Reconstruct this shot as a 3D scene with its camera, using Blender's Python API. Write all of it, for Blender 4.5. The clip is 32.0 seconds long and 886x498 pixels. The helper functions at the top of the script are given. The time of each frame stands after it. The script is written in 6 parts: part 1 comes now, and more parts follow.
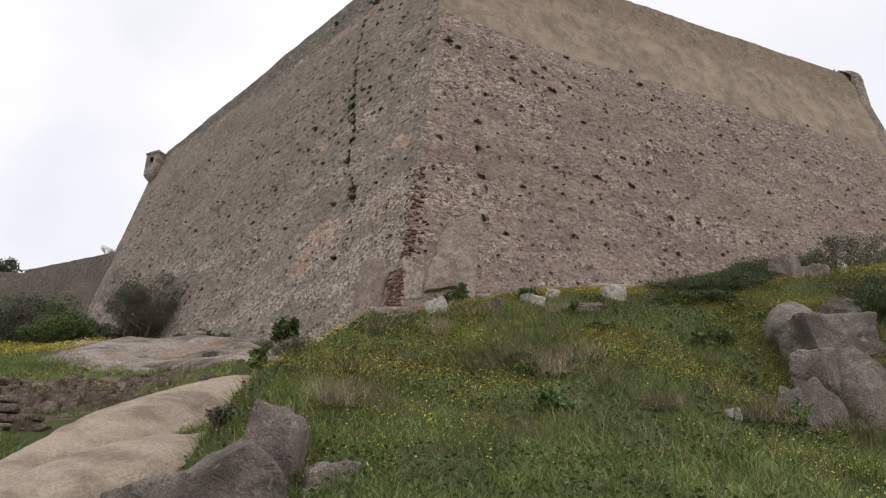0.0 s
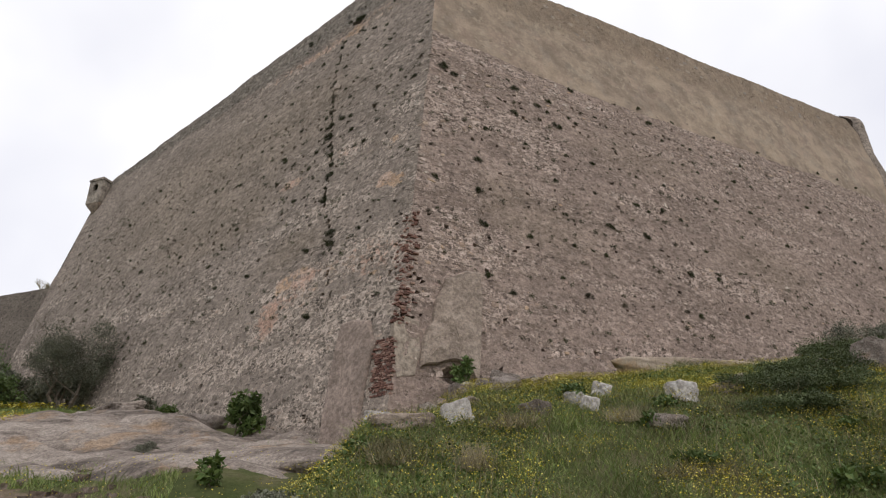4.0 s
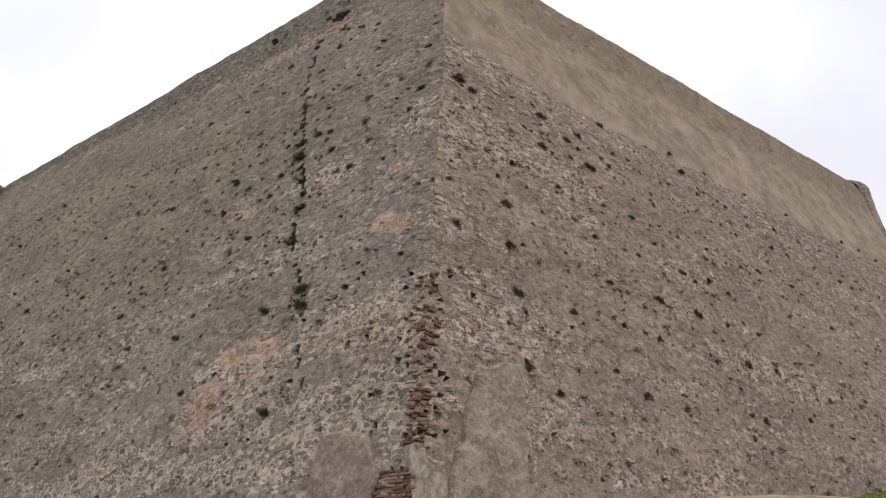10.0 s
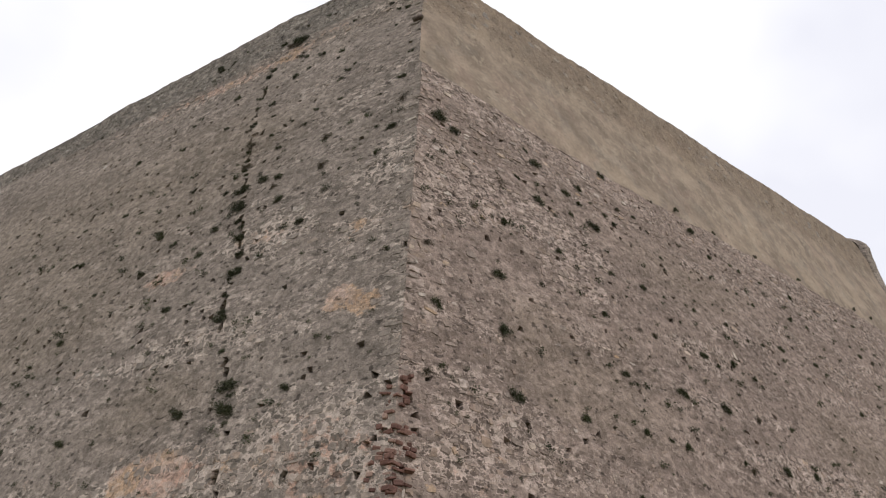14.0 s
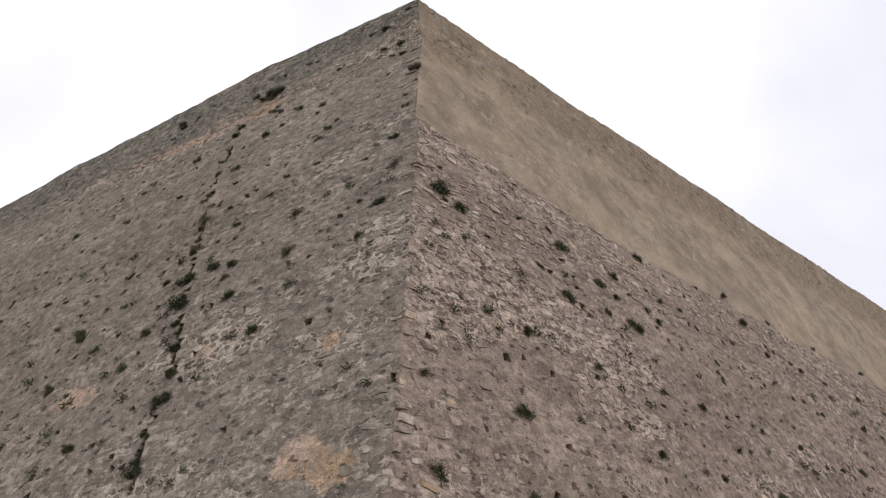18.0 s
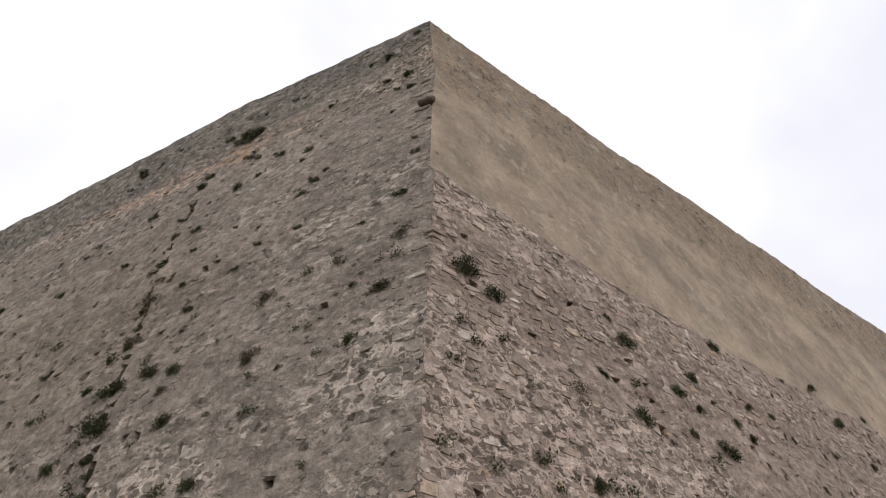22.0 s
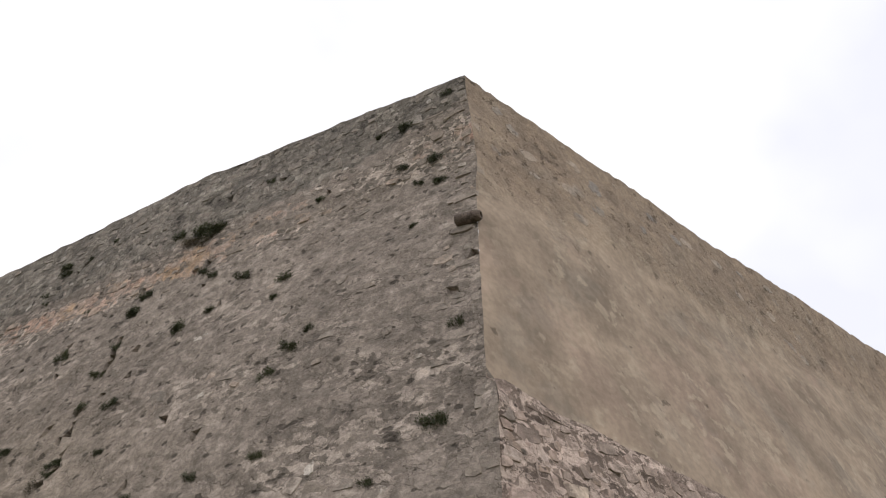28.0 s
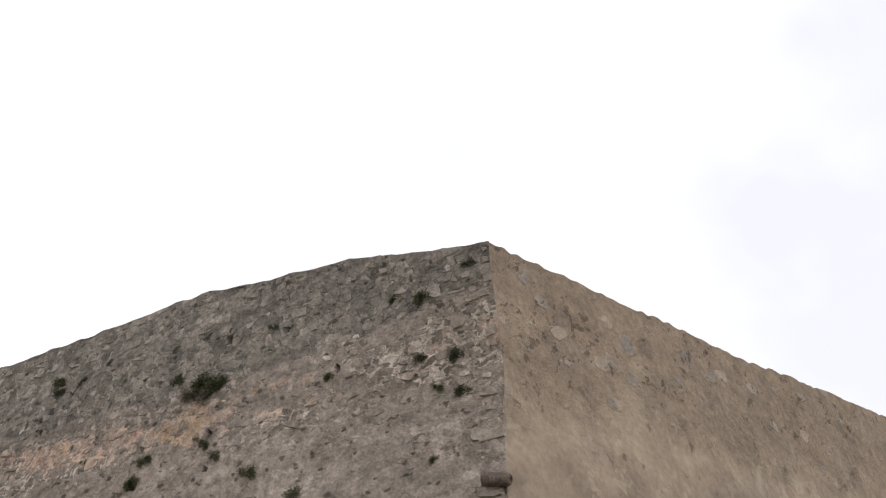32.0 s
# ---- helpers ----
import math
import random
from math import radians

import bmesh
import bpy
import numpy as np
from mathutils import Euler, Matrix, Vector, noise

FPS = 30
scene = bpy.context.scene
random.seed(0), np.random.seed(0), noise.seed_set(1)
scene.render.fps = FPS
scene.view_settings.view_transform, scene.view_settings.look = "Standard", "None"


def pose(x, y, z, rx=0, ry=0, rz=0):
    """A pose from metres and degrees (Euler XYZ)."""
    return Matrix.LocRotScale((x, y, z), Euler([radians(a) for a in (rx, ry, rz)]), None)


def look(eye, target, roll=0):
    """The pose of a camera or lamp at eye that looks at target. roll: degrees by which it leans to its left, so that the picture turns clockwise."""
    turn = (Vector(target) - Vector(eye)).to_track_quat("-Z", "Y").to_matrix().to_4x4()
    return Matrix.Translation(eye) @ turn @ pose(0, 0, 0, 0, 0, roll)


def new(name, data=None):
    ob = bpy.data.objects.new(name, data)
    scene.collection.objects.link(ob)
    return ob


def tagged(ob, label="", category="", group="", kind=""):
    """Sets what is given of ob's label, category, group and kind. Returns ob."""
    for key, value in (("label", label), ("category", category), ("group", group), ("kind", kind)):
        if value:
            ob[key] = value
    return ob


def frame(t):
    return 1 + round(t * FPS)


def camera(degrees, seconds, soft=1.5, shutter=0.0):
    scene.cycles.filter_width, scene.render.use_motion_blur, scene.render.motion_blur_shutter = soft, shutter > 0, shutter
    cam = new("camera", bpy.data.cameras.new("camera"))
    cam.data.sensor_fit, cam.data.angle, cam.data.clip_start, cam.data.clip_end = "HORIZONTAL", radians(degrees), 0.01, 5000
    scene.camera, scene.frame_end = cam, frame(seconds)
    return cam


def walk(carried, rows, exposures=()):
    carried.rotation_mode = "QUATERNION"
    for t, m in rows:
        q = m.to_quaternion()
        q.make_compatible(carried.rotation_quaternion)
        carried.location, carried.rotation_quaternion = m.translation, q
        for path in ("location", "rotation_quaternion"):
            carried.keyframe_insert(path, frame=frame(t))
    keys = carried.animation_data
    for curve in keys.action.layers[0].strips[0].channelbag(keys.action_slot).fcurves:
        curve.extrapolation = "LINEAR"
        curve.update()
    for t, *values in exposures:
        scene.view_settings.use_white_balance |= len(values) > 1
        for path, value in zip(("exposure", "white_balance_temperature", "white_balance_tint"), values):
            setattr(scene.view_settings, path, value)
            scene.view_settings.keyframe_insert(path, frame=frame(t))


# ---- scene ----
cam = camera(65.8, 32.0, 1.15)
METRES, EYE, TILT, LEAN, TURN = 33.0, 1.5, 22.0, 0.0, 0.0
ROWS = [
    (0.0, 0.0, 0.0, 0.0, 0.0, 0.0, -0.0),
    (0.5, -0.0046, 0.0154, 0.0028, -0.51, 0.44, -0.22),
    (1.0, -0.0093, 0.0314, 0.0062, -1.01, 0.86, -0.38),
    (1.5, -0.0137, 0.0475, 0.0104, -1.49, 1.24, -0.49),
    (2.0, -0.0178, 0.0633, 0.0138, -1.9, 1.6, -0.62),
    (2.5, -0.0221, 0.0789, 0.0168, -2.3, 1.89, -0.73),
    (3.0, -0.0269, 0.0944, 0.0197, -2.68, 2.17, -0.79),
    (3.5, -0.0317, 0.1098, 0.024, -3.11, 2.4, -0.98),
    (5.5, -0.0501, 0.1718, 0.0375, -4.65, 3.17, -1.66),
    (6.0, -0.055, 0.1877, 0.0402, -5.14, 3.31, -1.86),
    (6.5, -0.0599, 0.2051, 0.0438, -5.75, 3.47, -2.29),
    (7.0, -0.0651, 0.2223, 0.0473, -6.52, 3.66, -2.73),
    (7.5, -0.0707, 0.2388, 0.05, -7.31, 3.87, -3.1),
    (8.0, -0.0763, 0.2548, 0.0517, -7.94, 4.13, -3.49),
    (8.5, -0.082, 0.2708, 0.0541, -8.56, 4.39, -3.83),
    (9.0, -0.0875, 0.287, 0.0576, -9.16, 4.69, -4.18),
    (9.5, -0.0929, 0.3038, 0.062, -9.71, 5.01, -4.45),
    (10.0, -0.0981, 0.3204, 0.0664, -10.2, 5.36, -4.52),
    (10.5, -0.1018, 0.3363, 0.0698, -10.67, 5.74, -4.61),
    (11.0, -0.1035, 0.3517, 0.0731, -11.12, 6.16, -4.77),
    (11.5, -0.1035, 0.3674, 0.0774, -11.56, 6.61, -4.87),
    (12.0, -0.1019, 0.383, 0.0824, -11.99, 7.04, -5.0),
    (12.5, -0.0985, 0.3981, 0.087, -12.41, 7.53, -5.07),
    (13.0, -0.0942, 0.4123, 0.0916, -12.79, 8.04, -5.11),
    (13.5, -0.0903, 0.4264, 0.0967, -13.11, 8.59, -5.08),
    (14.0, -0.0864, 0.4408, 0.103, -13.32, 9.11, -5.09),
    (14.5, -0.0829, 0.4552, 0.1094, -13.5, 9.67, -5.07),
    (16.5, -0.0736, 0.512, 0.1353, -13.67, 11.93, -5.1),
    (17.0, -0.0719, 0.5261, 0.1421, -13.68, 12.45, -5.15),
    (17.5, -0.0704, 0.5398, 0.1486, -13.71, 12.99, -5.21),
    (18.0, -0.0688, 0.553, 0.155, -13.77, 13.56, -5.32),
    (18.5, -0.067, 0.5661, 0.1614, -13.83, 14.12, -5.47),
    (19.0, -0.0655, 0.5795, 0.1674, -13.87, 14.74, -5.51),
    (19.5, -0.064, 0.5929, 0.1731, -13.84, 15.24, -5.55),
    (20.0, -0.0627, 0.6062, 0.1785, -13.81, 15.69, -5.55),
    (20.5, -0.0618, 0.6195, 0.1841, -13.79, 16.1, -5.51),
    (21.0, -0.0608, 0.6329, 0.1907, -13.76, 16.47, -5.46),
    (21.5, -0.0597, 0.646, 0.1979, -13.75, 16.79, -5.46),
    (22.0, -0.0589, 0.6587, 0.2049, -13.8, 17.09, -5.46),
    (22.5, -0.058, 0.6711, 0.2116, -13.85, 17.32, -5.51),
    (23.0, -0.0573, 0.6836, 0.2185, -13.91, 17.48, -5.56),
    (23.5, -0.0562, 0.6964, 0.2257, -13.95, 17.52, -5.61),
    (24.0, -0.0551, 0.709, 0.2332, -14.03, 17.5, -5.68),
    (24.5, -0.0542, 0.7213, 0.2407, -14.02, 17.45, -5.65),
    (25.0, -0.0537, 0.7327, 0.2482, -14.01, 17.44, -5.66),
    (25.5, -0.0538, 0.7428, 0.2564, -13.95, 17.4, -5.62),
    (27.5, -0.0577, 0.7713, 0.3011, -14.0, 17.12, -5.75),
    (28.0, -0.0596, 0.7759, 0.3126, -13.95, 17.04, -5.71),
    (28.5, -0.0616, 0.7802, 0.3249, -13.9, 16.86, -5.63),
    (29.0, -0.0632, 0.7845, 0.3382, -13.88, 16.49, -5.69),
    (29.5, -0.0652, 0.7881, 0.352, -13.88, 15.76, -5.71),
    (30.0, -0.0671, 0.7904, 0.3658, -13.83, 14.71, -5.74),
    (30.5, -0.0693, 0.7912, 0.3798, -13.79, 13.46, -5.73),
    (31.0, -0.0717, 0.7902, 0.3945, -13.8, 12.09, -5.78),
    (31.5, -0.0745, 0.7876, 0.4117, -13.81, 10.45, -5.84),
    (32.0, -0.0778, 0.783, 0.4308, -13.81, 8.79, -5.83),
]
walk(cam, [(t, pose(0, 0, EYE, TILT, LEAN, TURN) @ pose(METRES * x, METRES * y, METRES * z, 90 + pitch, roll, yaw)) for t, x, y, z, yaw, pitch, roll in ROWS], exposures=((0.0, 0.08), (8.0, 0.14), (20.0, 0.17), (28.0, 0.22), (32.0, 0.24)))

# ---- light ----
SUN_AZ, SUN_EL = radians(150), radians(52)
world = bpy.data.worlds.new("overcast_sky")
scene.world = world
world.use_nodes = True
wn, wl = world.node_tree.nodes, world.node_tree.links
wn.clear()
w_out = wn.new("ShaderNodeOutputWorld")
w_bg = wn.new("ShaderNodeBackground")
w_sky = wn.new("ShaderNodeTexSky")
w_sky.sky_type = "NISHITA"
w_sky.sun_disc = False
w_sky.sun_elevation, w_sky.sun_rotation = SUN_EL, SUN_AZ
w_gain = wn.new("ShaderNodeMix")
w_gain.data_type, w_gain.blend_type = "RGBA", "MULTIPLY"
w_gain.inputs[0].default_value = 1.0
w_gain.inputs[7].default_value = (0.1, 0.1, 0.1, 1)
w_co = wn.new("ShaderNodeTexCoord")
w_noise = wn.new("ShaderNodeTexNoise")
w_noise.inputs["Scale"].default_value = 2.2
w_noise.inputs["Detail"].default_value = 4
w_ramp = wn.new("ShaderNodeValToRGB")
w_ramp.color_ramp.elements[0].position = 0.36
w_ramp.color_ramp.elements[0].color = (0.86, 0.86, 0.93, 1)
w_ramp.color_ramp.elements[1].position = 0.60
w_ramp.color_ramp.elements[1].color = (1.06, 1.05, 1.07, 1)
w_mix = wn.new("ShaderNodeMix")
w_mix.data_type = "RGBA"
w_mix.inputs[0].default_value = 0.9
wl.new(w_sky.outputs[0], w_gain.inputs[6])
wl.new(w_co.outputs["Generated"], w_noise.inputs["Vector"])
wl.new(w_noise.outputs["Fac"], w_ramp.inputs["Fac"])
wl.new(w_gain.outputs[2], w_mix.inputs[6])
wl.new(w_ramp.outputs["Color"], w_mix.inputs[7])
wl.new(w_mix.outputs[2], w_bg.inputs["Color"])
w_bg.inputs["Strength"].default_value = 1.0
wl.new(w_bg.outputs[0], w_out.inputs["Surface"])
sun = new("sun", bpy.data.lights.new("sun", "SUN"))
sun.data.energy, sun.data.angle, sun.data.color = 0.7, radians(30), (1.0, 0.97, 0.93)
sun.matrix_world = look((math.sin(SUN_AZ) * 50, math.cos(SUN_AZ) * 50, 50 * math.tan(SUN_EL)), (0, 0, 0))


# ---- materials ----
class Nodes:
    """A small builder for node materials."""

    def __init__(self, name, rough=0.9, specular=0.25):
        self.mat = bpy.data.materials.new(name)
        self.mat.use_nodes = True
        self.t = self.mat.node_tree
        self.bsdf = self.t.nodes["Principled BSDF"]
        self.bsdf.inputs["Roughness"].default_value = rough
        self.bsdf.inputs["Specular IOR Level"].default_value = specular
        geo = self.t.nodes.new("ShaderNodeNewGeometry")
        self.pos = geo.outputs["Position"]
        self.island = geo.outputs["Random Per Island"]

    def link(self, a, b):
        self.t.links.new(a, b)

    def noise(self, scale, detail=4, rough=0.55, stretch=None):
        n = self.t.nodes.new("ShaderNodeTexNoise")
        n.inputs["Scale"].default_value, n.inputs["Detail"].default_value, n.inputs["Roughness"].default_value = scale, detail, rough
        src = self.pos
        if stretch:
            m = self.t.nodes.new("ShaderNodeMapping")
            m.inputs["Scale"].default_value = stretch
            self.link(src, m.inputs["Vector"])
            src = m.outputs[0]
        self.link(src, n.inputs["Vector"])
        return n.outputs["Fac"]

    def voronoi(self, scale, feature="F1", out="Distance", stretch=None):
        n = self.t.nodes.new("ShaderNodeTexVoronoi")
        n.feature = feature
        n.inputs["Scale"].default_value = scale
        src = self.pos
        if stretch:
            m = self.t.nodes.new("ShaderNodeMapping")
            m.inputs["Scale"].default_value = stretch
            self.link(src, m.inputs["Vector"])
            src = m.outputs[0]
        self.link(src, n.inputs["Vector"])
        return n.outputs[out]

    def ramp(self, fac, *stops):
        r = self.t.nodes.new("ShaderNodeValToRGB")
        el = r.color_ramp.elements
        while len(el) < len(stops):
            el.new(0.5)
        for e, (p, c) in zip(el, stops):
            e.position = p
            e.color = (*c, 1) if isinstance(c, tuple) else (c, c, c, 1)
        self.link(fac, r.inputs["Fac"])
        return r.outputs["Color"]

    def mix(self, fac, a, b, mode="MIX"):
        m = self.t.nodes.new("ShaderNodeMix")
        m.data_type, m.blend_type = "RGBA", mode
        for v, i in ((fac, 0), (a, 6), (b, 7)):
            if isinstance(v, (int, float)):
                m.inputs[i].default_value = v
            elif isinstance(v, tuple):
                m.inputs[i].default_value = (*v, 1)
            else:
                self.link(v, m.inputs[i])
        return m.outputs[2]

    def math(self, op, a, b=0.0):
        m = self.t.nodes.new("ShaderNodeMath")
        m.operation = op
        for v, i in ((a, 0), (b, 1)):
            if isinstance(v, (int, float)):
                m.inputs[i].default_value = v
            else:
                self.link(v, m.inputs[i])
        return m.outputs[0]

    def patch(self, centre, radius, scale=1.3, blur=0.45):
        """A ragged stain round a place: 1 inside, 0 outside."""
        s = self.t.nodes.new("ShaderNodeVectorMath")
        s.operation = "DISTANCE"
        self.link(self.pos, s.inputs[0])
        s.inputs[1].default_value = centre
        wob = self.math("MULTIPLY", self.math("SUBTRACT", self.noise(scale, 6, 0.72), 0.5), radius * 6.0)
        d = self.math("ADD", s.outputs["Value"], wob)
        r = self.t.nodes.new("ShaderNodeMapRange")
        r.inputs["From Min"].default_value, r.inputs["From Max"].default_value = radius, radius * blur
        self.link(d, r.inputs["Value"])
        return r.outputs["Result"]

    def attribute(self, name):
        a = self.t.nodes.new("ShaderNodeAttribute")
        a.attribute_name = name
        return a.outputs["Fac"]

    def step(self, value, low, high):
        r = self.t.nodes.new("ShaderNodeMapRange")
        r.interpolation_type = "SMOOTHSTEP"
        r.inputs["From Min"].default_value, r.inputs["From Max"].default_value = low, high
        self.link(value, r.inputs["Value"])
        return r.outputs["Result"]

    def random(self):
        o = self.t.nodes.new("ShaderNodeObjectInfo")
        return o.outputs["Random"]

    def done(self, colour, bump=None, strength=0.4, distance=0.02, rough=None):
        if isinstance(colour, tuple):
            self.bsdf.inputs["Base Color"].default_value = (*colour, 1)
        else:
            self.link(colour, self.bsdf.inputs["Base Color"])
        if bump is not None:
            b = self.t.nodes.new("ShaderNodeBump")
            b.inputs["Strength"].default_value, b.inputs["Distance"].default_value = strength, distance
            self.link(bump, b.inputs["Height"])
            self.link(b.outputs[0], self.bsdf.inputs["Normal"])
        if rough is not None:
            self.link(rough, self.bsdf.inputs["Roughness"])
        return self.mat


# colour ranges of the rubble: greys, pinks, buffs, whites
def rubble_stops(warm):
    if warm:
        return ((0.0, (0.17, 0.135, 0.115)), (0.2, (0.34, 0.26, 0.215)), (0.4, (0.25, 0.205, 0.175)), (0.55, (0.41, 0.315, 0.265)),
                (0.7, (0.29, 0.22, 0.17)), (0.85, (0.37, 0.275, 0.235)), (0.95, (0.52, 0.45, 0.39)), (1.0, (0.42, 0.28, 0.17)))
    return ((0.0, (0.17, 0.146, 0.122)), (0.2, (0.29, 0.246, 0.208)), (0.4, (0.22, 0.19, 0.16)), (0.55, (0.36, 0.30, 0.252)),
            (0.7, (0.26, 0.22, 0.182)), (0.82, (0.40, 0.315, 0.255)), (0.93, (0.45, 0.39, 0.335)), (1.0, (0.54, 0.48, 0.42)))


def masonry(name, warm, per_object=False):
    n = Nodes(name, 0.93, 0.15)
    fac = n.random() if per_object else n.island
    base = n.ramp(fac, *rubble_stops(warm))
    grain = n.ramp(n.noise(9, 5, 0.65), (0.36, 0.7), (0.5, 1.0), (0.64, 1.3))
    col = n.mix(0.9, base, grain, "MULTIPLY")
    broad = n.ramp(n.noise(0.33, 4, 0.6), (0.32, 0.85), (0.5, 1.0), (0.68, 1.15))
    col = n.mix(0.8, col, broad, "MULTIPLY")
    tint = n.math("MULTIPLY", n.attribute("warm"), n.ramp(fac, (0.3, 0.1), (0.9, 0.8)))
    col = n.mix(tint, col, n.mix(0.8, (0.46, 0.30, 0.21), grain, "MULTIPLY"))
    grey = n.math("MULTIPLY", n.attribute("old"), 0.7)
    col = n.mix(grey, col, n.mix(0.9, n.ramp(fac, (0.0, (0.13, 0.115, 0.10)), (0.55, (0.22, 0.195, 0.168)), (0.9, (0.29, 0.258, 0.224)), (1.0, (0.40, 0.365, 0.325))), grain, "MULTIPLY"))
    smear = n.ramp(n.noise(3.6, 6, 0.68, (1, 1, 1.4)), (0.50, 0.0), (0.545, 0.85))
    col = n.mix(smear, col, n.mix(0.9, (0.282, 0.222, 0.186) if warm else (0.262, 0.218, 0.183), grain, "MULTIPLY"))
    return n.done(col, n.math("ADD", n.noise(11, 6, 0.7), n.math("MULTIPLY", n.noise(45, 3), 0.25)), 0.8, 0.03)


def mortar(name, smooth, brown, stone, pale, flat=1.4, cracked=0.5):
    """Lime mortar over rubble. Where the wall is bare a pale net of mortar rings dull stones; elsewhere it is smooth and grey."""
    n = Nodes(name, 0.95, 0.1)
    warp = n.t.nodes.new("ShaderNodeTexNoise")
    warp.inputs["Scale"].default_value, warp.inputs["Detail"].default_value = 4.2, 5
    warp.inputs["Roughness"].default_value = 0.6
    n.link(n.pos, warp.inputs["Vector"])
    vm = n.t.nodes.new("ShaderNodeVectorMath")
    vm.operation = "MULTIPLY_ADD"
    n.link(warp.outputs["Color"], vm.inputs[0])
    vm.inputs[1].default_value = (0.36, 0.36, 0.26)
    n.link(n.pos, vm.inputs[2])
    plain, n.pos = n.pos, vm.outputs[0]
    edge = n.voronoi(5.2, "DISTANCE_TO_EDGE", stretch=(1, 1, flat))
    cell = n.voronoi(5.2, "F1", "Color", (1, 1, flat))
    sliver = n.voronoi(5.0, "F1", "Color", (1, 1, 2.3))
    n.pos = plain
    sb = n.t.nodes.new("ShaderNodeRGBToBW")
    n.link(sliver, sb.inputs[0])
    bw = n.t.nodes.new("ShaderNodeRGBToBW")
    n.link(cell, bw.inputs[0])
    tone = bw.outputs[0]
    bare_at, warm_at, dull_at, old_at = (n.attribute(k) for k in ("bare", "warm", "dull", "old"))
    wide = n.math("MULTIPLY", n.math("SUBTRACT", n.noise(0.75, 5, 0.65, (0.5, 0.5, 1.5)), 0.5), 1.5)
    ragged = n.math("MULTIPLY", n.math("SUBTRACT", n.noise(3.0, 5, 0.7, (1, 1, 1.3)), 0.5), 1.9)
    bare = n.step(n.math("ADD", n.math("ADD", bare_at, wide), ragged), 0.42, 0.55)
    # smooth coat
    coat = n.mix(dull_at, smooth, brown)
    coat = n.mix(0.9, coat, n.ramp(n.noise(0.45, 5, 0.65, (0.6, 0.6, 1.4)), (0.36, 0.84), (0.5, 1.0), (0.64, 1.17)), "MULTIPLY")
    coat = n.mix(0.9, coat, n.ramp(n.noise(2.4, 5, 0.68, (1, 1, 1.5)), (0.38, 0.8), (0.5, 1.0), (0.62, 1.2)), "MULTIPLY")
    faint = n.math("MULTIPLY", n.ramp(sb.outputs[0], (0.61, 0.0), (0.68, 0.85)), n.step(ragged, -0.15, 0.05))
    here = n.math("MULTIPLY", n.step(n.noise(0.7, 4, 0.62, (0.5, 0.5, 1.5)), 0.46, 0.56), n.math("SUBTRACT", 1.0, n.math("MULTIPLY", dull_at, 0.7)))
    here = n.math("ADD", 0.35, n.math("MULTIPLY", here, 0.65))
    faint = n.math("MULTIPLY", faint, here)
    gap = n.math("MULTIPLY", n.ramp(sb.outputs[0], (0.3, 0.5), (0.36, 0.0)), n.math("MULTIPLY", here, n.step(ragged, 0.25, 0.0)))
    coat = n.mix(gap, coat, tuple(c * 0.62 for c in stone))
    coat = n.mix(faint, coat, n.ramp(n.noise(1.2, 3, 0.6), (0.42, tuple(c * 0.7 for c in pale)), (0.58, tuple(c * 0.95 for c in pale))))
    # bare rubble: dull stones in a pale net
    face = n.ramp(tone, (0.25, tuple(c * 0.76 for c in stone)), (0.45, stone), (0.6, tuple(c * 1.2 for c in stone)), (0.78, tuple(c * 0.95 for c in pale)))
    width = n.math("ADD", 0.07, n.math("MULTIPLY", n.math("SUBTRACT", n.noise(4.5, 4, 0.65), 0.5), 0.62))
    net = n.step(n.math("SUBTRACT", edge, width), 0.05, -0.01)
    lime = n.ramp(n.noise(1.7, 5, 0.65), (0.42, tuple(c * 0.85 for c in pale)), (0.52, pale), (0.62, tuple(c * 1.17 for c in pale)))
    rubble = n.mix(net, face, lime)
    seam = n.math("MULTIPLY", n.ramp(edge, (0.0, 1.0), (0.045, 0.0)), n.step(n.noise(2.9, 4, 0.65), 0.5, 0.56))
    rubble = n.mix(n.math("MULTIPLY", seam, cracked), rubble, tuple(c * 0.4 for c in stone))
    col = n.mix(bare, coat, rubble)
    fleck = n.math("MULTIPLY", n.step(n.noise(6.5, 5, 0.66, (1, 1, 1.5)), 0.545, 0.6), n.math("ADD", n.math("MULTIPLY", here, 0.5), n.math("MULTIPLY", bare, 0.45)))
    fleck = n.math("MULTIPLY", fleck, n.math("SUBTRACT", 1.0, n.math("MULTIPLY", dull_at, 0.6)))
    col = n.mix(fleck, col, n.ramp(n.noise(1.4, 3, 0.6), (0.42, tuple(c * 0.92 for c in pale)), (0.58, tuple(c * 1.18 for c in pale))))
    # pink and ochre render that still clings in places
    clings = n.step(n.math("ADD", warm_at, n.math("ADD", n.math("MULTIPLY", ragged, 0.8), n.math("MULTIPLY", wide, 0.35))), 0.42, 0.56)
    blush = n.ramp(n.noise(0.9, 4, 0.6), (0.42, (0.54, 0.34, 0.255)), (0.52, (0.57, 0.415, 0.335)), (0.6, (0.52, 0.345, 0.22)))
    col = n.mix(n.math("MULTIPLY", clings, n.math("SUBTRACT", 0.85, n.math("MULTIPLY", n.math("SUBTRACT", 1.0, net), 0.35))), col, blush)
    # old lichened masonry of the parapet
    aged = n.ramp(n.noise(2.6, 6, 0.72, (1, 1, 1.3)), (0.36, (0.125, 0.11, 0.095)), (0.48, (0.195, 0.172, 0.148)), (0.56, (0.245, 0.215, 0.18)), (0.66, (0.33, 0.295, 0.25)))
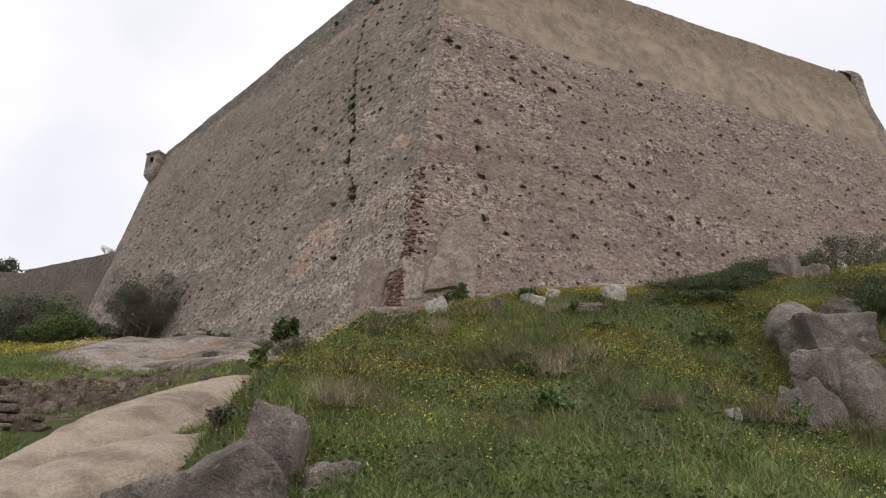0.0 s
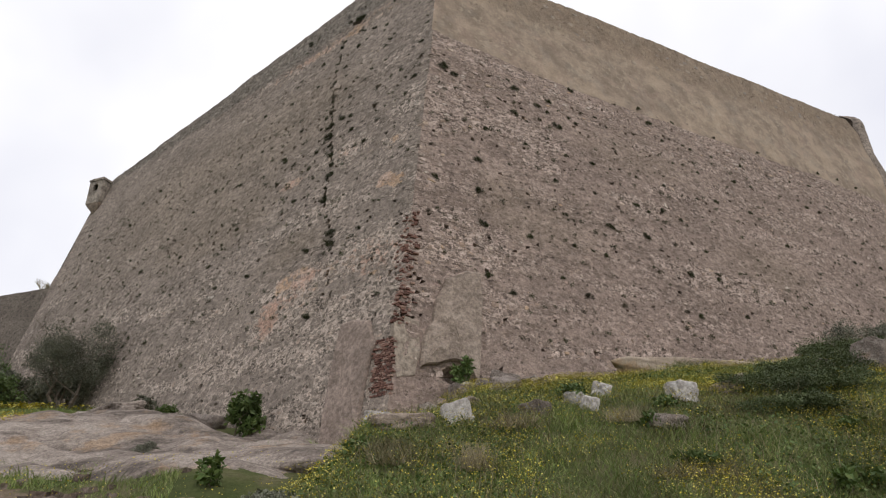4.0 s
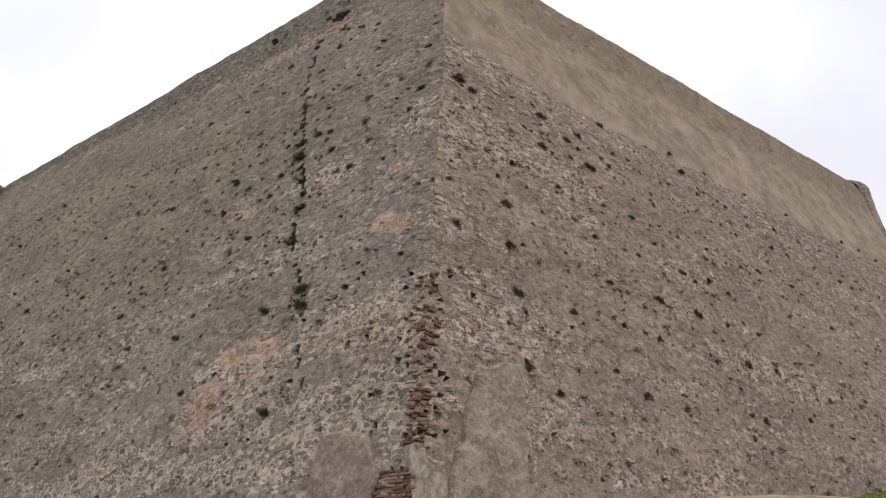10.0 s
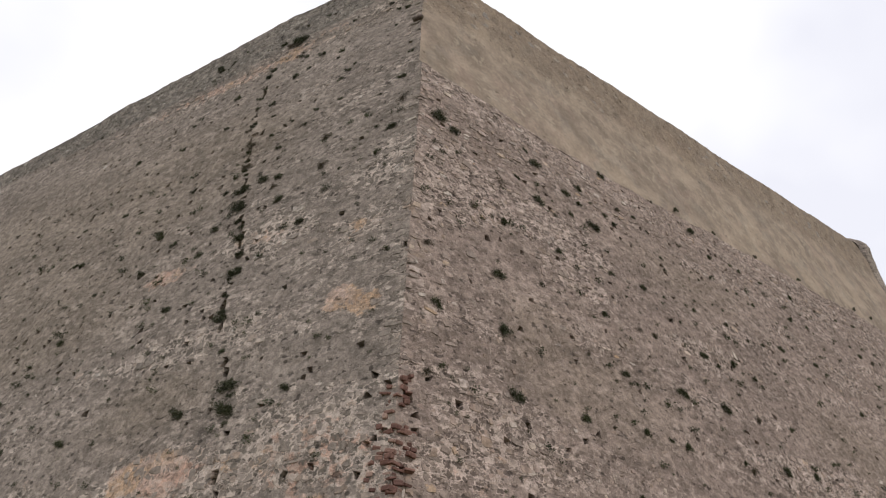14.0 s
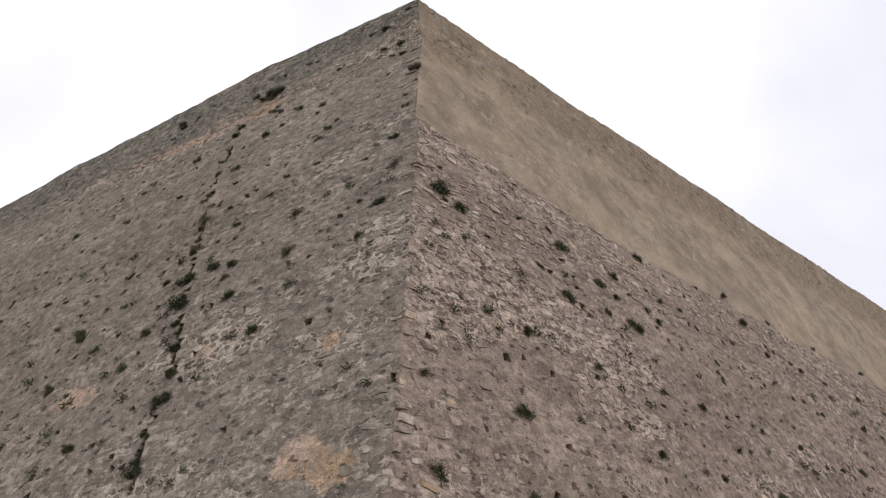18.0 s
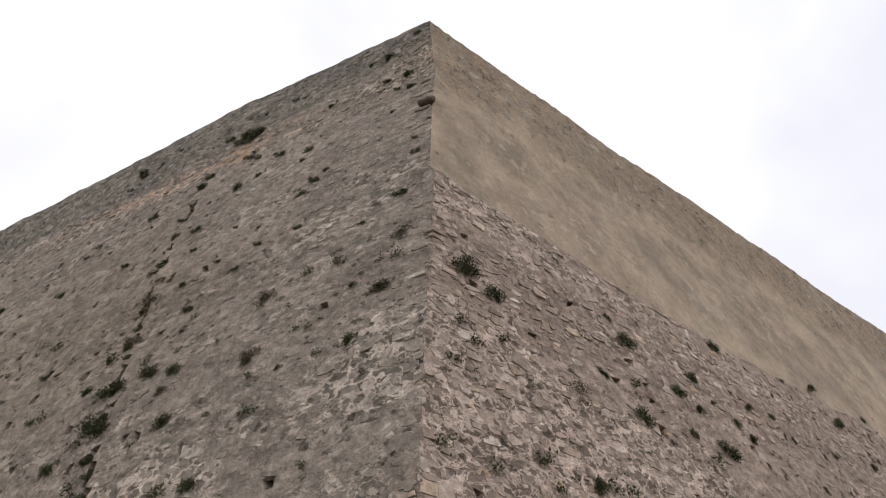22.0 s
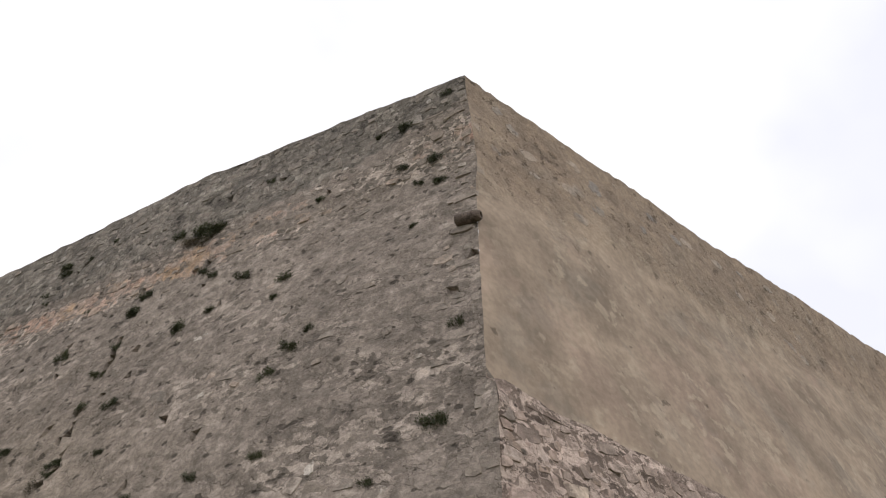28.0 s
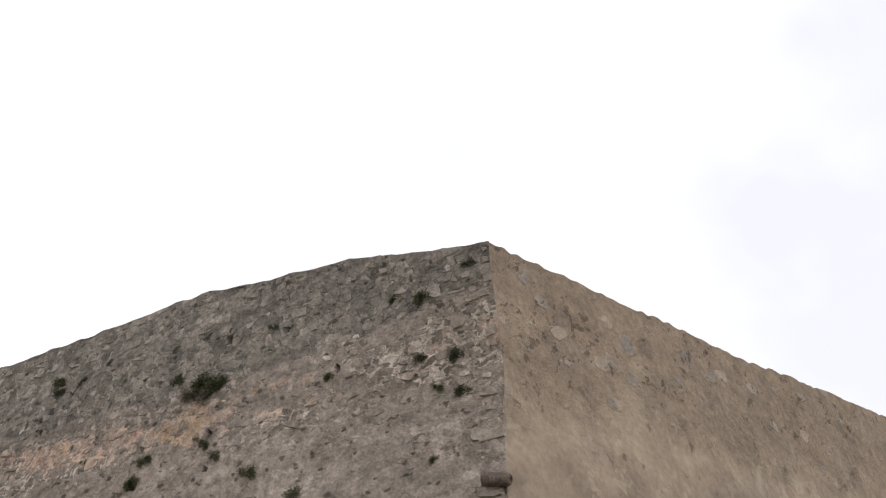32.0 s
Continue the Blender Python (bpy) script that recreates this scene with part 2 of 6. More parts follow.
    aged = n.mix(0.9, aged, n.ramp(tone, (0.25, 0.75), (0.5, 1.0), (0.75, 1.35)), "MULTIPLY")
    aged = n.mix(n.math("MULTIPLY", n.ramp(edge, (0.0, 0.9), (0.07, 0.0)), n.step(n.noise(2.1, 4, 0.65), 0.44, 0.5)), aged, (0.08, 0.07, 0.06))
    col = n.mix(n.math("MULTIPLY", n.step(n.math("ADD", old_at, n.math("MULTIPLY", ragged, 0.7)), 0.35, 0.6), 0.85), col, aged)
    run = n.ramp(n.noise(1.0, 4, 0.6, (1.1, 1.1, 0.12)), (0.5, 1.0), (0.75, 0.78))
    col = n.mix(0.6, col, run, "MULTIPLY")
    fine = n.ramp(n.math("ADD", n.math("MULTIPLY", n.noise(7, 5, 0.68), 0.65), n.math("MULTIPLY", n.noise(24, 3, 0.6), 0.35)), (0.38, 0.68), (0.5, 1.0), (0.62, 1.34))
    col = n.mix(0.9, col, fine, "MULTIPLY")
    # shade inside small pits, painted into the colour and sunk by the bump
    shaded_pits = n.ramp(n.noise(5.5, 2, 0.5, (1, 1, 1.5)), (0.31, 0.32), (0.37, 1.0))
    col = n.mix(0.85, col, shaded_pits, "MULTIPLY")
    # round holes without depth: their inner shade is only painted dark
    shaded_holes = n.math("MULTIPLY", n.ramp(n.voronoi(2.3, "F1", "Distance", (1, 1, 1.35)), (0.09, 1.0), (0.15, 0.0)), n.step(n.noise(1.9, 3, 0.6), 0.44, 0.5))
    col = n.mix(n.math("MULTIPLY", shaded_holes, 0.8), col, (0.06, 0.051, 0.041))
    h = n.math("ADD", n.math("ADD", n.math("MULTIPLY", n.noise(6, 6, 0.7), 1.0), n.math("MULTIPLY", n.math("MULTIPLY", net, bare), 0.22)), n.math("MULTIPLY", shaded_pits, 0.3))
    return n.done(col, n.math("SUBTRACT", h, n.math("MULTIPLY", seam, 0.25)), 0.9, 0.05)


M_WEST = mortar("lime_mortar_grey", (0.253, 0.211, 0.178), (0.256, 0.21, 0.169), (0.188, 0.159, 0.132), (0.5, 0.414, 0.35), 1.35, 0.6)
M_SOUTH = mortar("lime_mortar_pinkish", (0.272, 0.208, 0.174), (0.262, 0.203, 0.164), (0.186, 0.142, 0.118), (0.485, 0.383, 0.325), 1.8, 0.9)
# curtain and far bastion get a darker mortar than the near faces
M_CURTAIN = mortar("dark_mortar_grey", (0.19, 0.161, 0.136), (0.19, 0.161, 0.136), (0.15, 0.127, 0.107), (0.27, 0.23, 0.195))
M_RUB_WEST = masonry("rubble_stone_grey", False)
M_RUB_SOUTH = masonry("rubble_stone_pinkish", True)
M_STONE_WEST = masonry("corner_stone_grey", False, True)
M_STONE_SOUTH = masonry("corner_stone_pinkish", True, True)


def plaster_material():
    n = Nodes("tan_lime_render", 0.92, 0.15)
    col = n.ramp(n.noise(0.35, 4, 0.6), (0.4, (0.262, 0.204, 0.156)), (0.5, (0.298, 0.232, 0.176)), (0.6, (0.332, 0.258, 0.193)))
    col = n.mix(n.ramp(n.noise(0.8, 5, 0.65), (0.52, 0.0), (0.62, 0.55)), col, (0.325, 0.24, 0.188))
    col = n.mix(n.ramp(n.noise(1.1, 4, 0.6), (0.54, 0.0), (0.62, 0.35)), col, (0.255, 0.218, 0.18))
    col = n.mix(0.9, col, n.ramp(n.noise(1.4, 3, 0.55), (0.38, 0.84), (0.5, 1.0), (0.62, 1.16)), "MULTIPLY")
    smear = n.math("MULTIPLY", n.ramp(n.noise(4.2, 4, 0.6), (0.55, 0.0), (0.60, 0.55)), n.ramp(n.noise(0.5, 3, 0.6), (0.42, 0.15), (0.55, 1.0)))
    col = n.mix(smear, col, (0.41, 0.335, 0.255))
    gash = n.ramp(n.noise(4.0, 4, 0.6), (0.29, 0.5), (0.335, 1.0))
    col = n.mix(0.85, col, gash, "MULTIPLY")
    # the coat has weathered off along the top
    sep = n.t.nodes.new("ShaderNodeSeparateXYZ")
    n.link(n.pos, sep.inputs[0])
    worn = n.step(n.math("ADD", sep.outputs["Z"], n.math("MULTIPLY", n.math("SUBTRACT", n.noise(0.55, 6, 0.68), 0.5), 4.2)), 26.2, 27.7)
    rough = n.ramp(n.noise(2.6, 6, 0.72), (0.36, (0.2, 0.152, 0.115)), (0.48, (0.262, 0.2, 0.15)), (0.58, (0.31, 0.233, 0.168)), (0.68, (0.365, 0.285, 0.215)))
    col = n.mix(n.math("MULTIPLY", worn, n.ramp(n.noise(0.8, 5, 0.65), (0.4, 0.3), (0.6, 0.9))), col, rough)
    blob = n.voronoi(2.1, "F1", "Distance", (0.8, 0.8, 1.25))
    ragged = n.math("MULTIPLY", n.math("SUBTRACT", n.noise(5, 5, 0.7), 0.5), 0.55)
    shows = n.step(n.math("ADD", blob, ragged), 0.3, 0.24)
    some = n.step(n.noise(0.9, 4, 0.6), 0.47, 0.53)
    shows = n.math("MULTIPLY", n.math("MULTIPLY", shows, some), worn)
    col = n.mix(n.math("MULTIPLY", shows, 0.85), col, n.ramp(n.noise(1.3, 3), (0.42, (0.25, 0.225, 0.205)), (0.5, (0.335, 0.285, 0.24)), (0.6, (0.40, 0.325, 0.26))))
    crumb = n.math("MULTIPLY", n.step(n.noise(5.5, 5, 0.7), 0.56, 0.61), n.math("MULTIPLY", worn, n.step(n.noise(1.2, 4, 0.65), 0.46, 0.54)))
    col = n.mix(n.math("MULTIPLY", crumb, 0.75), col, (0.105, 0.078, 0.06))
    fine = n.ramp(n.noise(11, 3, 0.55), (0.38, 0.9), (0.62, 1.1))
    col = n.mix(0.9, col, fine, "MULTIPLY")
    h = n.math("ADD", n.math("MULTIPLY", n.noise(1.6, 4, 0.55), 0.3), n.math("MULTIPLY", n.noise(22, 3, 0.6), 0.06))
    h = n.math("ADD", h, n.math("MULTIPLY", worn, n.math("MULTIPLY", n.noise(4.2, 6, 0.72), 1.5)))
    return n.done(col, n.math("SUBTRACT", n.math("ADD", h, n.math("MULTIPLY", shows, 0.4)), n.math("MULTIPLY", crumb, 0.7)), 0.7, 0.06)


M_PLASTER = plaster_material()


def simple(name, stops, scale, fine=18, rough=0.9, bump=0.6, dist=0.03, island=0.0, specular=0.2, stretch=None, grain=0.85):
    n = Nodes(name, rough, specular)
    tight = [(0.5 + (p - 0.5) * 0.55, c) for p, c in stops]
    col = n.ramp(n.noise(scale, 7, 0.7, stretch), *tight)
    col = n.mix(grain, col, n.ramp(n.noise(fine, 7, 0.75), (0.38, 0.6), (0.5, 1.0), (0.62, 1.4)), "MULTIPLY")
    if island:
        col = n.mix(island, col, n.ramp(n.island, (0.0, 0.5), (1.0, 1.5)), "MULTIPLY")
    return n.done(col, n.noise(fine * 0.6, 7, 0.7), bump, dist)


ng = Nodes("grey_lichened_granite", 0.88, 0.2)
gcol = ng.ramp(ng.noise(1.1, 6, 0.65), (0.38, (0.155, 0.126, 0.108)), (0.5, (0.235, 0.194, 0.168)), (0.6, (0.325, 0.275, 0.239)))
gcol = ng.mix(0.9, gcol, ng.ramp(ng.noise(38, 4, 0.7), (0.4, 0.72), (0.5, 1.0), (0.6, 1.28)), "MULTIPLY")
gcol = ng.mix(ng.ramp(ng.noise(3.2, 6, 0.72), (0.50, 0.0), (0.62, 0.55)), gcol, (0.15, 0.13, 0.113))
gcol = ng.mix(ng.ramp(ng.noise(9, 5, 0.7), (0.60, 0.0), (0.64, 0.6)), gcol, (0.46, 0.42, 0.37))
gcol = ng.mix(ng.ramp(ng.noise(1.7, 5, 0.7), (0.60, 0.0), (0.68, 0.5)), gcol, (0.32, 0.215, 0.135))
M_GRANITE = ng.done(gcol, ng.math("ADD", ng.noise(6, 6, 0.7), ng.math("MULTIPLY", ng.noise(34, 4, 0.65), 0.35)), 1.0, 0.1)
M_SLAB = simple("pale_smooth_granite", ((0.3, (0.225, 0.175, 0.133)), (0.45, (0.33, 0.262, 0.2)), (0.6, (0.40, 0.327, 0.255)), (0.78, (0.37, 0.25, 0.15))), 0.7, 22, 0.8, 0.4, grain=0.55)
no = Nodes("weathered_grey_outcrop", 0.86, 0.2)
ocol = no.ramp(no.noise(0.9, 7, 0.7, (0.5, 1.2, 1)), (0.40, (0.12, 0.098, 0.083)), (0.48, (0.235, 0.193, 0.164)), (0.58, (0.36, 0.305, 0.262)))
ocol = no.mix(no.ramp(no.noise(0.6, 6, 0.7), (0.55, 0.0), (0.63, 0.6)), ocol, (0.34, 0.225, 0.135))
ocol = no.mix(0.85, ocol, no.ramp(no.noise(12, 7, 0.75), (0.38, 0.6), (0.5, 1.0), (0.62, 1.4)), "MULTIPLY")
M_OUTCROP = no.done(ocol, no.noise(6, 7, 0.72), 0.9, 0.08)
M_WHITE = simple("pale_limestone", ((0.3, (0.27, 0.245, 0.22)), (0.5, (0.39, 0.36, 0.33)), (0.65, (0.50, 0.47, 0.44))), 3, 14, 0.85)
M_CREAM = simple("cream_lime_patch", ((0.3, (0.225, 0.183, 0.145)), (0.5, (0.295, 0.242, 0.194)), (0.72, (0.37, 0.31, 0.25))), 3.0, 9, 0.93, 0.8, 0.05)
M_RUBBLE = simple("brown_field_rubble", ((0.3, (0.11, 0.083, 0.066)), (0.5, (0.17, 0.13, 0.104)), (0.72, (0.25, 0.2, 0.165))), 3.0, 14, 0.92, 0.9, 0.05)
M_TANROCK = simple("tan_rock_face", ((0.3, (0.225, 0.178, 0.144)), (0.5, (0.29, 0.231, 0.187)), (0.72, (0.35, 0.283, 0.232))), 1.4, 9, 0.9, 0.9, 0.07, stretch=(1, 1, 2.2))
M_PINKROCK = simple("pinkish_rock_face", ((0.3, (0.215, 0.167, 0.138)), (0.55, (0.275, 0.216, 0.181)), (0.75, (0.315, 0.247, 0.206))), 1.6, 8, 0.9, 0.7, 0.05)
nb = Nodes("worn_red_brick", 0.92, 0.15)
M_BRICK = nb.done(nb.mix(0.8, nb.ramp(nb.random(), (0.0, (0.125, 0.07, 0.058)), (0.35, (0.185, 0.1, 0.079)), (0.7, (0.26, 0.15, 0.119)), (1.0, (0.36, 0.245, 0.195))),
                         nb.ramp(nb.noise(20, 5, 0.7), (0.3, 0.6), (0.7, 1.3)), "MULTIPLY"), nb.noise(30, 5, 0.7), 0.8, 0.02)
M_TERRA = simple("weathered_terracotta", ((0.3, (0.10, 0.075, 0.065)), (0.7, (0.17, 0.13, 0.105))), 9, 40)
ne = Nodes("earth_and_turf", 0.95, 0.1)
ecol = ne.ramp(ne.noise(0.9, 6, 0.65), (0.3, (0.06, 0.078, 0.026)), (0.5, (0.09, 0.10, 0.038)), (0.7, (0.15, 0.13, 0.075)))
ecol = ne.mix(0.8, ecol, ne.ramp(ne.noise(9, 6, 0.7), (0.3, 0.7), (0.7, 1.25)), "MULTIPLY")
brown = ne.ramp(ne.noise(2.5, 6, 0.7), (0.3, (0.14, 0.10, 0.07)), (0.55, (0.22, 0.165, 0.12)), (0.75, (0.33, 0.27, 0.21)))
ecol = ne.mix(ne.patch((-9.5, 16.3, 4.4), 2.4, 0.5), ecol, brown)
ecol = ne.mix(ne.patch((-1.4, 20.3, 7.4), 1.3, 0.9), ecol, brown)
M_EARTH = ne.done(ecol, ne.noise(6, 7, 0.7), 1.0, 0.08)


def leaf_material(name, a, b, c):
    n = Nodes(name, 0.6, 0.3)
    col = n.ramp(n.island, (0.0, a), (0.5, b), (1.0, c))
    return n.done(n.mix(0.7, col, n.ramp(n.noise(0.8, 5, 0.65), (0.38, 0.6), (0.62, 1.4)), "MULTIPLY"))


M_GRASS = leaf_material("spring_grass", (0.115, 0.166, 0.04), (0.172, 0.225, 0.058), (0.27, 0.27, 0.11))
M_HERB = leaf_material("herb_leaves", (0.06, 0.098, 0.026), (0.085, 0.13, 0.036), (0.12, 0.155, 0.05))
M_STRAW = leaf_material("dry_straw", (0.26, 0.21, 0.13), (0.36, 0.30, 0.19), (0.20, 0.16, 0.10))
M_FLOWER = leaf_material("yellow_petals", (0.5, 0.4, 0.035), (0.6, 0.5, 0.06), (0.5, 0.46, 0.13))
M_SHRUB = leaf_material("dark_shrub_leaves", (0.066, 0.07, 0.046), (0.095, 0.10, 0.064), (0.14, 0.135, 0.092))
M_FIG = leaf_material("bright_green_leaves", (0.045, 0.075, 0.016), (0.07, 0.11, 0.024), (0.11, 0.14, 0.04))
M_WALLPLANT = leaf_material("wall_plant_leaves", (0.035, 0.042, 0.018), (0.055, 0.062, 0.026), (0.10, 0.095, 0.05))
M_DRYPLANT = leaf_material("withered_wall_plant", (0.07, 0.058, 0.04), (0.11, 0.09, 0.06), (0.16, 0.13, 0.09))
M_HEATH = leaf_material("low_dark_heath", (0.05, 0.07, 0.026), (0.075, 0.10, 0.036), (0.11, 0.125, 0.05))
M_SAGE = leaf_material("grey_green_leaves", (0.10, 0.105, 0.07), (0.15, 0.155, 0.11), (0.21, 0.21, 0.16))
M_RUST = leaf_material("rust_brown_heath", (0.10, 0.06, 0.04), (0.15, 0.085, 0.055), (0.2, 0.125, 0.08))
M_TWIG = simple("grey_brown_bark", ((0.3, (0.10, 0.08, 0.06)), (0.7, (0.19, 0.155, 0.12))), 8, 40)


# ---- arithmetic ----
def hash2(i, j, seed):
    h = (i.astype(np.int64) * 374761393 + j.astype(np.int64) * 668265263 + seed * 974711) & 0x7FFFFFFF
    h = ((h ^ (h >> 13)) * 1274126177) & 0x7FFFFFFF
    return ((h ^ (h >> 16)) & 0xFFFF) / 65535.0


def vnoise(x, y, seed=0):
    """Smooth value noise, 0 to 1."""
    x, y = np.asarray(x, float), np.asarray(y, float)
    i, j = np.floor(x), np.floor(y)
    u, v = x - i, y - j
    u, v = u * u * (3 - 2 * u), v * v * (3 - 2 * v)
    a, b, c, d = (hash2(i + p, j + q, seed) for p, q in ((0, 0), (1, 0), (0, 1), (1, 1)))
    return (a * (1 - u) + b * u) * (1 - v) + (c * (1 - u) + d * u) * v


def mesh_of(name, verts, faces, material, smooth=False):
    me = bpy.data.meshes.new(name)
    me.from_pydata(verts if isinstance(verts, list) else verts.tolist(), [], faces if isinstance(faces, list) else faces.tolist())
    me.materials.append(material)
    if smooth:
        me.polygons.foreach_set("use_smooth", [True] * len(me.polygons))
    me.update()
    return me


def piece(name, verts, faces, material, parent=None, label="", kind="", smooth=False):
    ob = new(name, mesh_of(name, verts, faces, material, smooth))
    if parent is not None:
        ob.parent = parent
    return tagged(ob, label, kind=kind)


def part(name, bm, material, parent=None, label="", smooth=False):
    me = bpy.data.meshes.new(name)
    bm.to_mesh(me)
    bm.free()
    me.materials.append(material)
    if smooth:
        me.polygons.foreach_set("use_smooth", [True] * len(me.polygons))
    ob = new(name, me)
    if parent is not None:
        ob.parent = parent
    return tagged(ob, label)


# ---- the bastion's two faces ----
APEX = np.array([-0.01, 25.90])
N_W, D_W = np.array([-0.6746, -0.7382]), np.array([-0.7382, 0.6746])
N_S, D_S = np.array([0.3923, -0.9198]), np.array([0.9198, 0.3923])
LEDGE = 23.5
END_W, END_S = 29.3, 30.0


def out_w(z):
    return np.maximum(0.0, 0.952 - 0.2277 * (np.asarray(z, float) - 22.85))


def out_s(z):
    z = np.asarray(z, float)
    return np.where(z < LEDGE, 1.618 - 0.1819 * (z - 19.25), np.interp(z, (LEDGE, 25.3, 26.7, 28.7), (0.76, 0.41, 0.14, -0.02)))


def ledge_z(s):
    """Where the render ends and the bare masonry begins."""
    return np.interp(s, (-1.2, 1.7, 6, 12, 22, 30), (LEDGE, 23.12, 22.76, 22.64, 22.5, 22.0))


def out_coat(z):
    """How far the render stands out; it carries on below the corner's ledge."""
    z = np.asarray(z, float)
    return np.where(z < LEDGE, 0.76 + 0.194 * (LEDGE - z), np.interp(z, (LEDGE, 25.3, 26.7, 28.7), (0.76, 0.41, 0.14, -0.02)))


def chip(z):
    """How far the corner edge is worn back or stands out at height z."""
    z = np.asarray(z, float)
    worn = (vnoise(z / 0.2, z * 0, 71) - 0.5) * 0.07 + (vnoise(z / 0.8, z * 0, 72) - 0.6) * 0.09
    return worn * np.where(z < LEDGE, 1.0, 0.45) * np.clip((28.7 - z) / 0.5, 0, 1)


def corner(z):
    """How far along each face the corner edge lies at height z."""
    z = np.asarray(z, float)
    a, b = out_w(z) + chip(z), out_s(z) + chip(z)
    det = N_W[0] * N_S[1] - N_W[1] * N_S[0]
    x, y = (a * N_S[1] - N_W[1] * b) / det, (N_W[0] * b - a * N_S[0]) / det
    return x * D_W[0] + y * D_W[1], x * D_S[0] + y * D_S[1]


def top_w(s):
    return np.interp(s, (0, 2.4, 5.3, 9.5, 13.5, 16, 19, 25, 27.5, 30), (28.93, 29.38, 29.5, 29.1, 28.75, 28.47, 28.2, 27.7, 27.4, 27.3))


def lean_in(s, z):
    """The west parapet leans inwards above its foot, but not at the very corner."""
    return -0.10 * np.clip(z - 27.03, 0, 3) * np.clip(s / 2.5, 0, 1)


def rough_of(side, s, z):
    """Unevenness of a face, fading at the corner edge."""
    k = 10 if side == "w" else 40
    edge = corner(z)[0 if side == "w" else 1]
    f = np.clip((s - edge) / 0.25, 0, 1)
    if side == "s":
        cave = -0.6 * np.clip(1.6 - 1.6 * np.hypot((s + 0.95) / 0.62, (z - 8.62) / 0.30), 0, 1)
    else:
        cave = 0.0
    return cave + (1 - f) * chip(z) + f * ((vnoise(s / 1.7, z / 1.1, k) - 0.5) * 0.10 + (vnoise(s / 0.45, z / 0.3, k + 1) - 0.5) * 0.035 + (vnoise(s / 0.19, z / 0.13, k + 2) - 0.5) * (0.028 if side == "w" else 0.036))


def on_face(side, s, z, off=0.0, rough=True):
    s, z = np.asarray(s, float), np.asarray(z, float)
    n, d, out = (N_W, D_W, out_w) if side == "w" else (N_S, D_S, out_s)
    o = out(z) + off + (rough_of(side, s, z) if rough else 0) + (lean_in(s, z) if side == "w" else 0)
    return np.stack([APEX[0] + s * d[0] + o * n[0], APEX[1] + s * d[1] + o * n[1], z + 0 * s], -1)


# where the coat has gone: along, height, half length, half height, bareness, pinkness
BARE_W = ((3.4, 12.4, 1.7, 1.0, 0.75, 0.35), (3.7, 12.95, 1.0, 0.32, 0.1, 0.85), (8.2, 12.9, 1.2, 0.4, 0.7, 0.3), (-0.3, 12.9, 1.7, 1.3, 0.65, 0.4), (4.6, 11.4, 0.5, 0.7, 0.3, 0.6),
          (0.2, 16.0, 0.5, 0.4, 0.3, 0.75), (2.8, 18.4, 0.9, 0.3, 0.6, 0.1), (0.0, 17.4, 0.9, 0.4, 0.6, 0.0), (5.8, 18.2, 1.3, 0.35, 0.6, 0.35), (8.1, 26.7, 1.8, 0.35, 0.6, 0.1),
          (-0.3, 19.8, 0.9, 0.7, 0.75, 0.0), (1.2, 19.1, 1.9, 0.35, 0.5, 0.1), (3.0, 18.5, 1.2, 0.35, 0.45, 0.3), (-0.4, 18.1, 0.9, 0.5, 0.6, 0.3), (5.5, 15.6, 3.0, 0.5, 0.5, 0.0),
          (-0.5, 15.7, 0.35, 0.3, 0.3, 0.7), (0.6, 17.8, 0.7, 0.3, 0.6, 0.35), (6.0, 18.1, 0.8, 0.3, 0.4, 0.4))
BARE_S = ((-0.5, 19.7, 1.5, 1.1, 1.0, 0.0), (0.4, 19.2, 1.3, 0.7, 0.7, 0.05), (-0.8, 17.9, 1.1, 0.6, 0.5, 0.2), (3.6, 17.5, 0.9, 0.4, 0.6, 0.2), (8.1, 17.0, 1.1, 0.6, 0.7, 0.0),
          (-0.3, 18.4, 0.5, 0.35, 0.8, 0.0), (-0.6, 12.8, 1.2, 1.0, 0.6, 0.3), (3.7, 19.3, 1.4, 0.5, 0.5, 0.0), (12.0, 13.6, 3.0, 1.2, 0.4, 0.2), (17.0, 17.5, 3.0, 1.5, 0.3, 0.2))
DULL_W = ((15.0, 21.5, 9.0, 4.0), (11.0, 17.5, 4.0, 1.6), (4.4, 14.4, 1.6, 0.9), (6.5, 22.5, 3.0, 2.0))
DULL_S = ((3.4, 14.8, 2.0, 1.2), (1.6, 15.4, 1.1, 1.3), (9.0, 19.6, 3.0, 1.1), (15.0, 15.0, 2.5, 1.3))


